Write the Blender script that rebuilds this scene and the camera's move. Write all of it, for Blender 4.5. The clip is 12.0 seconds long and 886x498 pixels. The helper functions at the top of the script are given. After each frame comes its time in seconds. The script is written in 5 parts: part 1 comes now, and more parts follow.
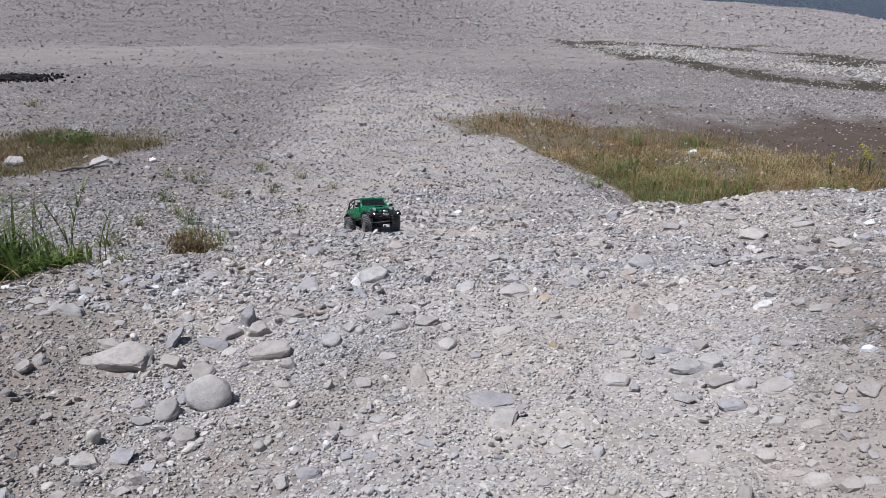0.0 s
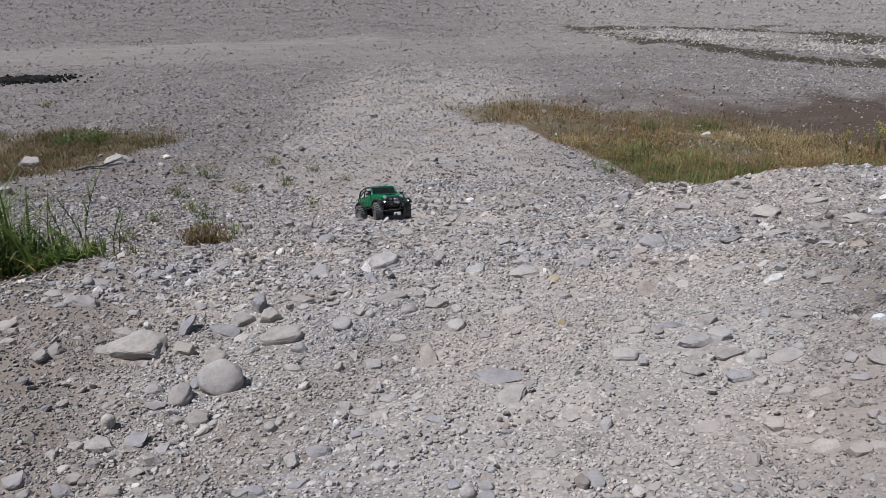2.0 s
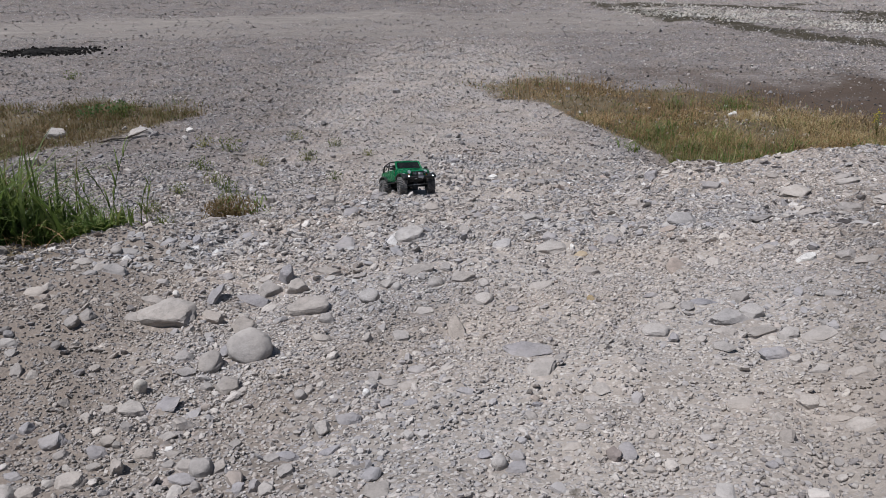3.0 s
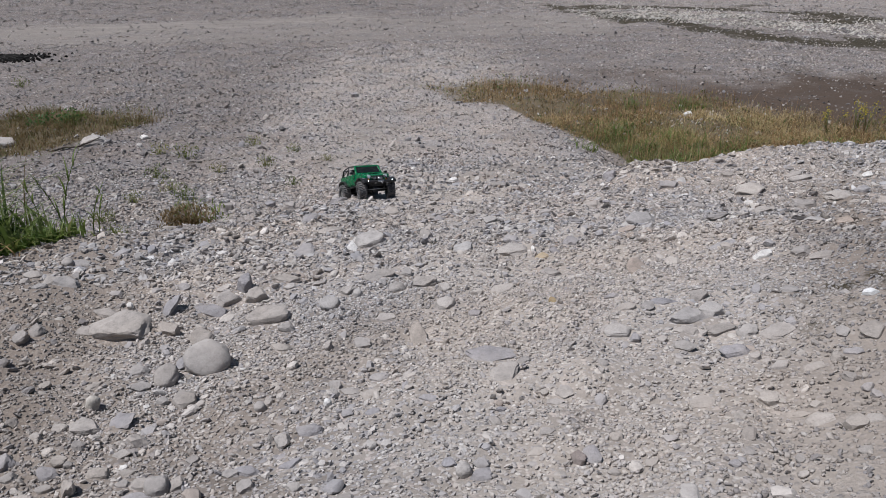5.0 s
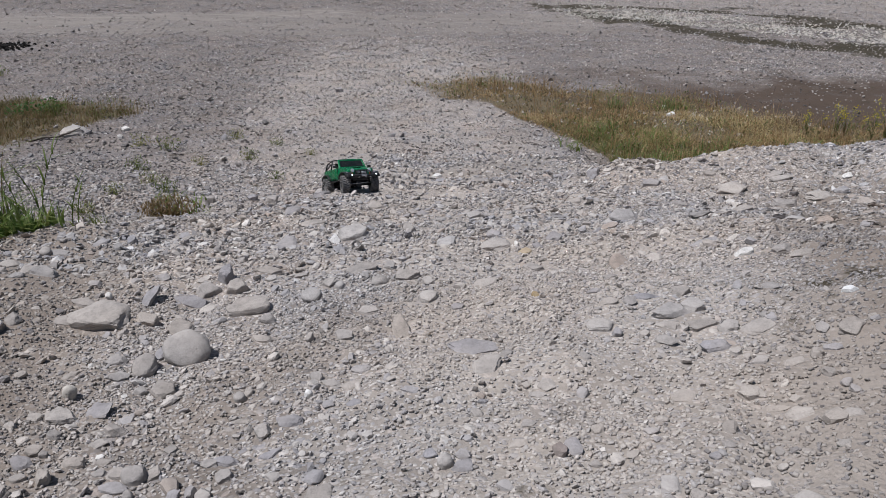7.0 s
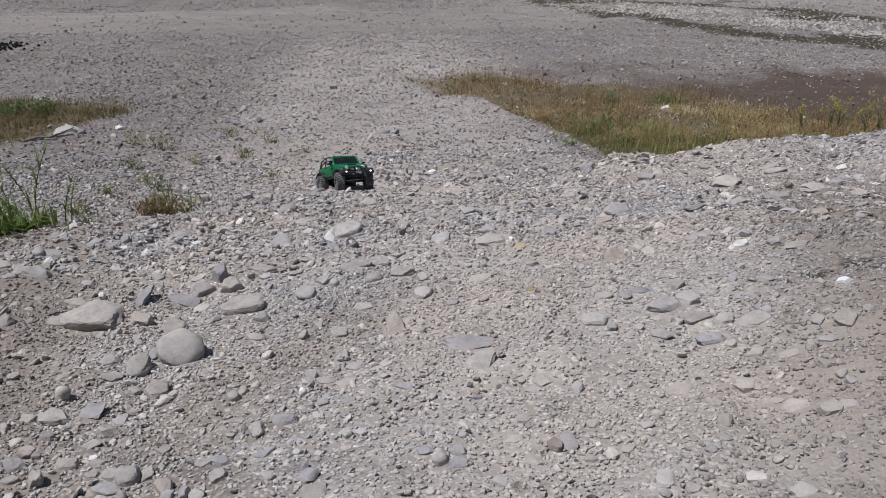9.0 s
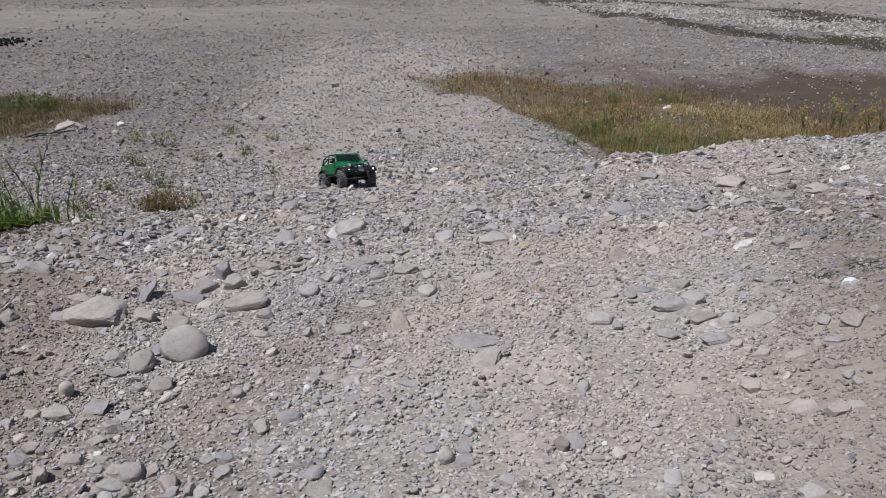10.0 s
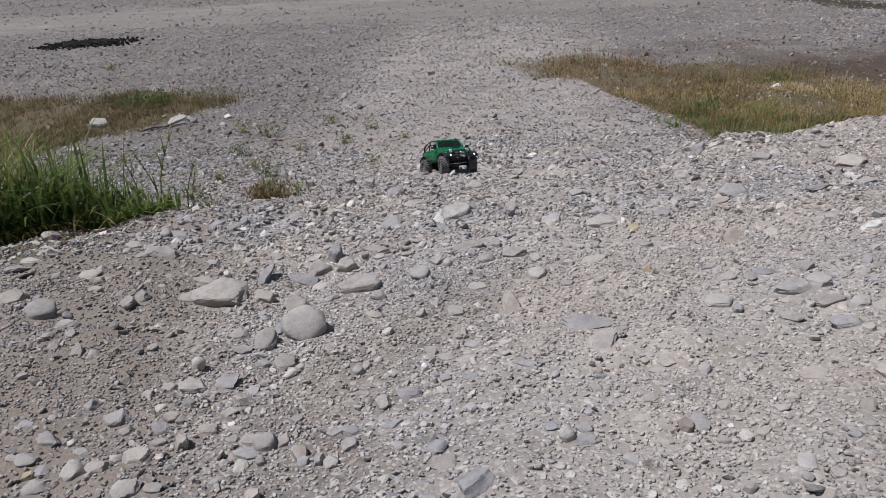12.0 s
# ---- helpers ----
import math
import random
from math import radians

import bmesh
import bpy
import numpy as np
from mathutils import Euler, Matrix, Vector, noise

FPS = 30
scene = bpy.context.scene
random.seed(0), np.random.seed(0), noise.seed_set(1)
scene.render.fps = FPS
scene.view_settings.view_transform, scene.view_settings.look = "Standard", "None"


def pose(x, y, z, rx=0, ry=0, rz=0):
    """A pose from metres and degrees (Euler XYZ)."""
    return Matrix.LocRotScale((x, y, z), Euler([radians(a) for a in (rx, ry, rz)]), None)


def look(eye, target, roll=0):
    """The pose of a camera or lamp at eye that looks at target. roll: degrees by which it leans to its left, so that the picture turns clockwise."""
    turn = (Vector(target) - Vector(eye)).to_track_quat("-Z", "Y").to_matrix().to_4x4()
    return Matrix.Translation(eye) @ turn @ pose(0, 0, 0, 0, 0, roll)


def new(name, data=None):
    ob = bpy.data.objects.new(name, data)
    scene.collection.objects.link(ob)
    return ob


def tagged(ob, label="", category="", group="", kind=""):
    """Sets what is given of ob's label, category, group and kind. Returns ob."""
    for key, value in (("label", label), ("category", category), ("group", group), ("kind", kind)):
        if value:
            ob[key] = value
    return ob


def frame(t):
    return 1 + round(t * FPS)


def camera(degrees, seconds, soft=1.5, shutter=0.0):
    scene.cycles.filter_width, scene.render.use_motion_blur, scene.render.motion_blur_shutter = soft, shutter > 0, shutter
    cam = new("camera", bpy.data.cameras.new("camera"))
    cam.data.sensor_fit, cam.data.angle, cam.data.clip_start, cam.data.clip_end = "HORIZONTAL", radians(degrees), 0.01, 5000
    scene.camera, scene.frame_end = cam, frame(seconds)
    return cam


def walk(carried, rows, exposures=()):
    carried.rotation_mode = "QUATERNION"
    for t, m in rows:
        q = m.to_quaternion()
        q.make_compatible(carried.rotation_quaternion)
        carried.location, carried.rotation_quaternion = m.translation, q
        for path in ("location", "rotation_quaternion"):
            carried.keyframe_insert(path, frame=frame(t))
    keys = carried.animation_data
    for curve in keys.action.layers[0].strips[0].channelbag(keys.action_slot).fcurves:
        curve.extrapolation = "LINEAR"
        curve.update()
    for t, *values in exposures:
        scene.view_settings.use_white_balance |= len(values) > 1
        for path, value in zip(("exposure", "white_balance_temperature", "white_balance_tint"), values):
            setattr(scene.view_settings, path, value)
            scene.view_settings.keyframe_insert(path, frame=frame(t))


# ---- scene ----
cam = camera(59.97, 12.0, soft=0.6)
PATH = [
    (0, pose(-0.0031, -0.0031, 2.7432, 69.203, -1.104, 1.199)),
    (0.2, pose(0.0007, -0.0027, 2.7407, 69.228, -0.323, 2.483)),
    (0.5, pose(0.0047, -0.0090, 2.7432, 69.032, 0.160, 2.907)),
    (1, pose(0.0108, -0.0208, 2.7509, 69.299, 0.848, 2.786)),
    (1.5, pose(0.0185, -0.0224, 2.7482, 69.624, 0.997, 1.931)),
    (1.8, pose(0.0210, -0.0189, 2.7393, 69.270, 0.989, 1.884)),
    (2, pose(0.0181, -0.0154, 2.7202, 68.543, 0.611, 1.766)),
    (2.5, pose(0.0010, -0.0175, 2.7108, 67.599, -0.136, 2.551)),
    (3, pose(-0.0069, -0.0161, 2.7070, 66.897, 0.295, 3.419)),
    (3.2, pose(-0.0071, -0.0154, 2.7061, 66.812, 0.226, 3.125)),
    (4.8, pose(-0.0007, 0.0015, 2.7042, 66.967, 0.381, 0.817)),
    (5, pose(-0.0022, 0.0021, 2.7034, 67.112, 0.352, 0.360)),
    (5.5, pose(0.0000, -0.0000, 2.7000, 67.000, 0.000, 0.000)),
    (6, pose(-0.0016, 0.0007, 2.6928, 66.557, -0.437, -0.163)),
    (6.5, pose(-0.0012, 0.0004, 2.6946, 66.541, -0.719, -0.386)),
    (7, pose(-0.0044, 0.0035, 2.6908, 66.922, -0.842, -0.548)),
    (7.2, pose(-0.0067, 0.0035, 2.6893, 67.086, -0.739, -0.327)),
    (8.8, pose(0.0016, 0.0082, 2.6882, 66.633, -0.273, -0.881)),
    (9, pose(0.0016, 0.0086, 2.6877, 66.645, -0.366, -1.038)),
    (9.5, pose(-0.0051, 0.0058, 2.6859, 66.787, -0.517, -0.945)),
    (10, pose(-0.0094, 0.0119, 2.6846, 66.546, -0.722, -0.881)),
    (10.5, pose(-0.0072, 0.0194, 2.6839, 66.735, 0.260, -0.592)),
    (10.8, pose(-0.0201, 0.0111, 2.6844, 66.905, 1.155, 1.240)),
    (11, pose(-0.0266, 0.0075, 2.6877, 66.835, 1.890, 2.599)),
    (11.2, pose(-0.0311, 0.0069, 2.6881, 66.733, 2.363, 3.609)),
    (11.5, pose(-0.0320, 0.0045, 2.6855, 66.310, 2.498, 4.084)),
    (11.8, pose(-0.0355, 0.0032, 2.6847, 65.881, 2.209, 4.312)),
    (12, pose(-0.0493, -0.0067, 2.6803, 65.663, 2.316, 5.428)),
]
walk(cam, PATH, exposures=[(0.0, 0.30, 6000, 10), (0.5, 0.22, 6120, 10), (1.0, -0.06, 6220, 10), (1.5, 0.03, 6220, 10), (2.0, 0.02, 6180, 10), (3.0, -0.01, 6290, 10), (12.0, -0.01, 6270, 10)])

# ---- world, sun ----
world = bpy.data.worlds.new("sky")
scene.world = world
world.use_nodes = True
wn = world.node_tree.nodes
sky = wn.new("ShaderNodeTexSky")
sky.sky_type = "NISHITA"
sky.sun_disc = False
SUN = Vector((-0.42, -0.14, 0.89)).normalized()
sky.sun_elevation = math.asin(SUN.z)
sky.sun_rotation = math.atan2(SUN.x, SUN.y)
wn["Background"].inputs["Strength"].default_value = 0.049
world.node_tree.links.new(sky.outputs["Color"], wn["Background"].inputs["Color"])
sun_data = bpy.data.lights.new("sun", "SUN")
sun_data.energy = 4.7
sun_data.angle = radians(0.53)
sun_data.color = (1.0, 0.965, 0.955)
sun = new("sun", sun_data)
sun.matrix_world = look((0, 0, 60), Vector((0, 0, 60)) - SUN)


# ---- materials ----
def material(name, rough=0.9, metal=0.0, color=(0.5, 0.5, 0.5)):
    m = bpy.data.materials.new(name)
    m.use_nodes = True
    b = m.node_tree.nodes["Principled BSDF"]
    b.inputs["Roughness"].default_value = rough
    b.inputs["Metallic"].default_value = metal
    b.inputs["Base Color"].default_value = (*color, 1)
    return m, m.node_tree, b


def node(nt, kind):
    return nt.nodes.new(kind)


def ramp(nt, fac, stops, steps=False):
    r = node(nt, "ShaderNodeValToRGB")
    r.color_ramp.interpolation = "CONSTANT" if steps else "LINEAR"
    while len(r.color_ramp.elements) < len(stops):
        r.color_ramp.elements.new(0.5)
    for e, (p, c) in zip(r.color_ramp.elements, stops):
        e.position = p
        e.color = (c, c, c, 1) if isinstance(c, (int, float)) else (*c, 1)
    nt.links.new(fac, r.inputs["Fac"])
    return r.outputs["Color"]


def noise_tex(nt, vec, scale, detail=5.0, rough=0.6):
    n = node(nt, "ShaderNodeTexNoise")
    n.inputs["Scale"].default_value, n.inputs["Detail"].default_value, n.inputs["Roughness"].default_value = scale, detail, rough
    nt.links.new(vec, n.inputs["Vector"])
    return n.outputs["Fac"]


def cells(nt, vec, scale):
    v = node(nt, "ShaderNodeTexVoronoi")
    v.inputs["Scale"].default_value = scale
    nt.links.new(vec, v.inputs["Vector"])
    return v.outputs["Distance"], v.outputs["Color"]


def mix(nt, fac, a, b, mode="MIX"):
    m = node(nt, "ShaderNodeMix")
    m.data_type, m.blend_type = "RGBA", mode
    for key, val in ((0, fac), (6, a), (7, b)):
        if isinstance(val, (int, float)):
            m.inputs[key].default_value = val
        elif isinstance(val, tuple):
            m.inputs[key].default_value = (*val, 1)
        else:
            nt.links.new(val, m.inputs[key])
    return m.outputs[2]


def calc(nt, op, a, b=0.0):
    m = node(nt, "ShaderNodeMath")
    m.operation = op
    for key, val in ((0, a), (1, b)):
        if isinstance(val, (int, float)):
            m.inputs[key].default_value = val
        else:
            nt.links.new(val, m.inputs[key])
    return m.outputs[0]


def bump(nt, b, height, strength, distance):
    n = node(nt, "ShaderNodeBump")
    n.inputs["Strength"].default_value, n.inputs["Distance"].default_value = strength, distance
    nt.links.new(height, n.inputs["Height"])
    nt.links.new(n.outputs["Normal"], b.inputs["Normal"])


GRAVEL = [(0.0, (0.17, 0.16, 0.158)), (0.07, (0.29, 0.275, 0.275)), (0.24, (0.385, 0.355, 0.335)), (0.42, (0.45, 0.41, 0.375)),
          (0.58, (0.355, 0.335, 0.335)), (0.70, (0.54, 0.50, 0.465)), (0.82, (0.44, 0.38, 0.345)), (0.975, (0.66, 0.63, 0.60))]


CREST = [(0.0, (0.225, 0.212, 0.209)), (0.09, (0.305, 0.293, 0.303)), (0.22, (0.405, 0.368, 0.337)), (0.38, (0.50, 0.458, 0.42)),
         (0.54, (0.355, 0.343, 0.35)), (0.67, (0.575, 0.533, 0.495)), (0.80, (0.40, 0.332, 0.284)), (0.87, (0.435, 0.42, 0.415)), (0.95, (0.74, 0.71, 0.68))]


def make_stone_material(name, source, tone=None, dusty=0.0, palette=None, coat=(0.435, 0.398, 0.366)):
    m, nt, b = material(name, 0.88)
    geo = node(nt, "ShaderNodeNewGeometry")
    if source == "island":
        rnd = geo.outputs["Random Per Island"]
    else:
        rnd = node(nt, "ShaderNodeObjectInfo").outputs["Random"]
    pos = geo.outputs["Position"]
    grain = noise_tex(nt, pos, 260.0, 4.0, 0.7)
    blot = noise_tex(nt, pos, 28.0, 5.0, 0.6)
    if tone is None:
        base = ramp(nt, rnd, palette or (GRAVEL if source == "island" else CREST[1:7]), True)
    else:
        dark = tuple(c * 0.86 for c in tone)
        base = ramp(nt, rnd, [(0.0, dark), (1.0, tone)])
    vein = ramp(nt, noise_tex(nt, pos, 75.0, 7.0, 0.75), [(0.38, 0.45), (0.5, 1.0)])
    col = mix(nt, 0.75, base, ramp(nt, blot, [(0.3, 0.6), (0.7, 1.05)]), "MULTIPLY")
    col = mix(nt, 0.4, col, vein, "MULTIPLY")
    col = mix(nt, 0.5, col, ramp(nt, grain, [(0.3, 0.55), (0.7, 1.0)]), "MULTIPLY")
    dust = ramp(nt, noise_tex(nt, pos, 9.0, 4.0), [(0.42, dusty), (0.75, 0.6 if tone else 0.35 + dusty * 0.7)])
    col = mix(nt, dust, col, coat)
    col = mix(nt, 1.0, col, ramp(nt, noise_tex(nt, pos, 1.6, 4.0), [(0.36, (1.02, 1.0, 0.975)), (0.64, (0.965, 0.995, 1.035))]), "MULTIPLY")
    nt.links.new(col, b.inputs["Base Color"])
    bump(nt, b, calc(nt, "ADD", grain, calc(nt, "MULTIPLY", blot, 2.0)), 0.45, 0.004)
    return m


STONE_MIX = make_stone_material("gravel_stones", "island")
DUSTY_MIX = make_stone_material("dusty_gravel_stones", "island", None, 0.42, CREST)
CREST_MIX = make_stone_material("crest_stones", "island", None, 0.06, CREST)
NEAR_MIX = make_stone_material("crown_stones", "island", None, 0.22, CREST[1:6] + [(0.86, (0.40, 0.36, 0.33)), (0.985, (0.72, 0.70, 0.67))])
RIVER_MIX = make_stone_material("river_stones", "island", None, 0.0, [(p, tuple(c * 0.8 for c in col)) for p, col in GRAVEL])
EARTHY_MIX = make_stone_material("earth_stained_stones", "island", None, 0.3, [(p, tuple(c * 0.88 for c in col)) for p, col in CREST[:6]], (0.25, 0.22, 0.195))
PALE_MIX = make_stone_material("bleached_stones", "island", (0.56, 0.53, 0.47))
STONE_ONE = make_stone_material("loose_stone", "object", None, 0.25)
TONES = {"pale": (0.455, 0.42, 0.39), "grey": (0.37, 0.342, 0.322), "slate": (0.34, 0.323, 0.33), "tan": (0.405, 0.364, 0.328),
         "white": (0.82, 0.80, 0.77), "cream": (0.54, 0.508, 0.46), "ochre": (0.40, 0.30, 0.16), "umber": (0.25, 0.20, 0.185)}
ROCKS = {k: make_stone_material("rock_" + k, "object", v) for k, v in TONES.items()}


def make_ground_material():
    m, nt, b = material("gravelly_dirt", 0.95)
    pos = node(nt, "ShaderNodeNewGeometry").outputs["Position"]

    def zone(name):
        a = node(nt, "ShaderNodeAttribute")
        a.attribute_name = name
        return a.outputs["Fac"]
    big = noise_tex(nt, pos, 0.7, 5.0)
    mid = noise_tex(nt, pos, 6.0, 6.0)
    fine = noise_tex(nt, pos, 120.0, 5.0, 0.7)
    dirt = ramp(nt, mid, [(0.25, (0.20, 0.172, 0.150)), (0.75, (0.42, 0.372, 0.328))])
    dirt = mix(nt, 0.55, dirt, ramp(nt, fine, [(0.3, 0.5), (0.7, 1.0)]), "MULTIPLY")
    d1, c1 = cells(nt, pos, 120.0)
    d2, c2 = cells(nt, pos, 46.0)
    d3, c3 = cells(nt, pos, 15.0)

    def pebbles(under, dist, color, edge, amount):
        sep = node(nt, "ShaderNodeSeparateColor")
        nt.links.new(color, sep.inputs[0])
        stone = ramp(nt, sep.outputs[0], GRAVEL, True)
        there = calc(nt, "MULTIPLY", ramp(nt, dist, [(edge, 1.0), (edge + 0.12, 0.0)]), calc(nt, "LESS_THAN", sep.outputs[1], amount))
        dome = calc(nt, "MULTIPLY", there, ramp(nt, dist, [(0.0, 1.0), (edge + 0.1, 0.0)]))
        return mix(nt, there, under, stone), dome
    sand = zone("sand")
    ragged = calc(nt, "MULTIPLY", calc(nt, "SUBTRACT", noise_tex(nt, pos, 1.1, 9.0, 0.75), 0.5), 2.4)
    col, p1 = pebbles(dirt, d1, c1, 0.42, 0.75)
    col, p2 = pebbles(col, d2, c2, 0.36, 0.45)
    flat = zone("bed")
    with_large, p3 = pebbles(col, d3, c3, 0.36, 0.5)
    col, p3 = mix(nt, flat, col, with_large), calc(nt, "MULTIPLY", p3, flat)
    col = mix(nt, 0.55, col, ramp(nt, big, [(0.3, 0.72), (0.7, 1.0)]), "MULTIPLY")
    col = mix(nt, 1.0, col, ramp(nt, noise_tex(nt, pos, 1.6, 4.0), [(0.36, (1.02, 1.0, 0.975)), (0.64, (0.965, 0.995, 1.035))]), "MULTIPLY")
    loam = ramp(nt, calc(nt, "ADD", zone("loam"), calc(nt, "MULTIPLY", ragged, 0.5)), [(0.15, 0.0), (0.95, 0.85)])
    col = mix(nt, loam, col, mix(nt, fine, (0.14, 0.115, 0.096), (0.26, 0.22, 0.187)))
    worn = ramp(nt, calc(nt, "ADD", zone("worn"), calc(nt, "MULTIPLY", calc(nt, "SUBTRACT", mid, 0.5), 0.9)), [(0.2, 0.0), (0.9, 0.4)])
    col = mix(nt, worn, col, mix(nt, fine, (0.36, 0.325, 0.29), (0.52, 0.475, 0.43)))
    bed = ramp(nt, calc(nt, "ADD", zone("bed"), calc(nt, "MULTIPLY", ragged, 0.6)), [(0.15, 0.0), (1.0, 1.0)])
    col = mix(nt, bed, col, mix(nt, 1.0, col, (0.55, 0.54, 0.55), "MULTIPLY"))
    along = node(nt, "ShaderNodeMapping")
    along.inputs["Scale"].default_value = (0.28, 3.0, 1.0)
    along.inputs["Rotation"].default_value = (0, 0, -0.2)
    nt.links.new(pos, along.inputs["Vector"])
    streak = ramp(nt, noise_tex(nt, along.outputs[0], 0.9, 7.0, 0.7), [(0.3, 0.0), (0.7, 1.0)])
    rough_sand = ramp(nt, calc(nt, "ADD", sand, ragged), [(0.2, 0.0), (1.0, 0.8)])
    col = mix(nt, rough_sand, col, mix(nt, streak, (0.17, 0.154, 0.14), (0.31, 0.283, 0.256)))
    # dark meadow soil; below the tall grass it also paints the grass's shadow
    soil_and_shade = ramp(nt, calc(nt, "ADD", zone("soil_and_shade"), calc(nt, "MULTIPLY", ragged, 0.6)), [(0.2, 0.0), (0.75, 0.92)])
    col = mix(nt, soil_and_shade, col, mix(nt, fine, (0.075, 0.06, 0.035), (0.15, 0.118, 0.07)))
    mud = ramp(nt, calc(nt, "ADD", zone("mud"), ragged), [(0.15, 0.0), (0.95, 0.92)])
    col = mix(nt, mud, col, mix(nt, noise_tex(nt, pos, 2.2, 8.0, 0.7), (0.022, 0.015, 0.010), (0.105, 0.075, 0.056)))
    algae = ramp(nt, calc(nt, "ADD", zone("wet"), calc(nt, "MULTIPLY", calc(nt, "SUBTRACT", noise_tex(nt, pos, 1.7, 9.0, 0.8), 0.5), 4.2)), [(0.35, 0.0), (0.65, 0.95)])
    col = mix(nt, algae, col, mix(nt, mid, (0.022, 0.018, 0.010), (0.06, 0.05, 0.03)))
    nt.links.new(col, b.inputs["Base Color"])
    nt.links.new(ramp(nt, algae, [(0.0, 0.95), (1.0, 0.75)]), b.inputs["Roughness"])
    hgt = calc(nt, "ADD", calc(nt, "MULTIPLY", p1, 0.5), calc(nt, "ADD", calc(nt, "MULTIPLY", p2, 1.2), calc(nt, "ADD", calc(nt, "MULTIPLY", p3, 1.6), fine)))
    b.inputs["Specular IOR Level"].default_value = 0.2
    bump(nt, b, hgt, 0.7, 0.006)
    return m


GROUND = make_ground_material()


def make_grass_material(name, stops):
    m, nt, b = material(name, 0.6)
    geo = node(nt, "ShaderNodeNewGeometry")
    patch = calc(nt, "MULTIPLY", calc(nt, "SUBTRACT", noise_tex(nt, geo.outputs["Position"], 1.8, 4.0, 0.65), 0.5), 1.8)
    col = ramp(nt, calc(nt, "ADD", calc(nt, "MULTIPLY", geo.outputs["Random Per Island"], 0.6), calc(nt, "ADD", patch, 0.2)), stops)
    streak = noise_tex(nt, geo.outputs["Position"], 60.0, 3.0)
    col = mix(nt, 0.5, col, ramp(nt, streak, [(0.3, 0.6), (0.7, 1.0)]), "MULTIPLY")
    nt.links.new(col, b.inputs["Base Color"])
    thin = node(nt, "ShaderNodeBsdfTranslucent")
    nt.links.new(col, thin.inputs["Color"])
    both = node(nt, "ShaderNodeMixShader")
    both.inputs[0].default_value = 0.45
    nt.links.new(b.outputs[0], both.inputs[1])
    nt.links.new(thin.outputs[0], both.inputs[2])
    nt.links.new(both.outputs[0], nt.nodes["Material Output"].inputs["Surface"])
    return m


GREEN = make_grass_material("green_grass", [(0.0, (0.06, 0.105, 0.02)), (0.5, (0.145, 0.175, 0.045)), (0.8, (0.26, 0.245, 0.085)), (1.0, (0.38, 0.32, 0.15))])
STRAW = make_grass_material("dry_grass", [(0.0, (0.12, 0.09, 0.04)), (0.25, (0.26, 0.155, 0.075)), (0.5, (0.42, 0.265, 0.13)), (0.75, (0.54, 0.385, 0.20)), (1.0, (0.68, 0.55, 0.33))])
PALE_STRAW = make_grass_material("pale_straw", [(0.0, (0.40, 0.31, 0.15)), (0.6, (0.58, 0.47, 0.25)), (1.0, (0.70, 0.59, 0.36))])
LUSH = make_grass_material("lush_grass", [(0.0, (0.055, 0.095, 0.02)), (0.4, (0.12, 0.175, 0.04)), (0.75, (0.22, 0.275, 0.08)), (1.0, (0.42, 0.37, 0.18))])
TUFT = make_grass_material("fresh_green", [(0.0, (0.07, 0.13, 0.025)), (0.6, (0.15, 0.23, 0.05)), (1.0, (0.30, 0.31, 0.10))])
SCRUB = make_grass_material("dry_scrub", [(0.0, (0.085, 0.075, 0.028)), (0.5, (0.18, 0.13, 0.058)), (1.0, (0.28, 0.19, 0.10))])
LEAF = make_grass_material("broad_leaf", [(0.0, (0.06, 0.13, 0.04)), (1.0, (0.11, 0.20, 0.06))])
PETAL = make_grass_material("yellow_petal", [(0.0, (0.55, 0.46, 0.03)), (1.0, (0.65, 0.58, 0.06))])


# ---- ground ----
def lattice(ix, iy, seed):
    h = (ix * 374761393 + iy * 668265263 + seed * 974634777) & 0xFFFFFFFF
    h = ((h ^ (h >> 13)) * 1274126177) & 0xFFFFFFFF
    return ((h ^ (h >> 16)) & 0xFFFF) / 65535.0


def value_noise(x, y, scale, seed):
    x, y = np.asarray(x, float) * scale + 1000.0, np.asarray(y, float) * scale + 1000.0
    ix, iy = np.floor(x).astype(np.int64), np.floor(y).astype(np.int64)
    u, v = x - ix, y - iy
    u, v = u * u * (3 - 2 * u), v * v * (3 - 2 * v)
    a, b = lattice(ix, iy, seed), lattice(ix + 1, iy, seed)
    c, d = lattice(ix, iy + 1, seed), lattice(ix + 1, iy + 1, seed)
    return (a * (1 - u) + b * u) * (1 - v) + (c * (1 - u) + d * u) * v - 0.5


def step(a, b, x):
    t = np.clip((np.asarray(x, float) - a) / (b - a), 0, 1)
    return t * t * (3 - 2 * t)


def river_side(x, y):
    """Metres beyond the river's near bank."""
    return x - 23.9 + 0.06 * (y - 50.0) + 0.3 * np.clip(y - 57.0, 0, 30) + 0.8 * value_noise(x, y, 0.3, 131)


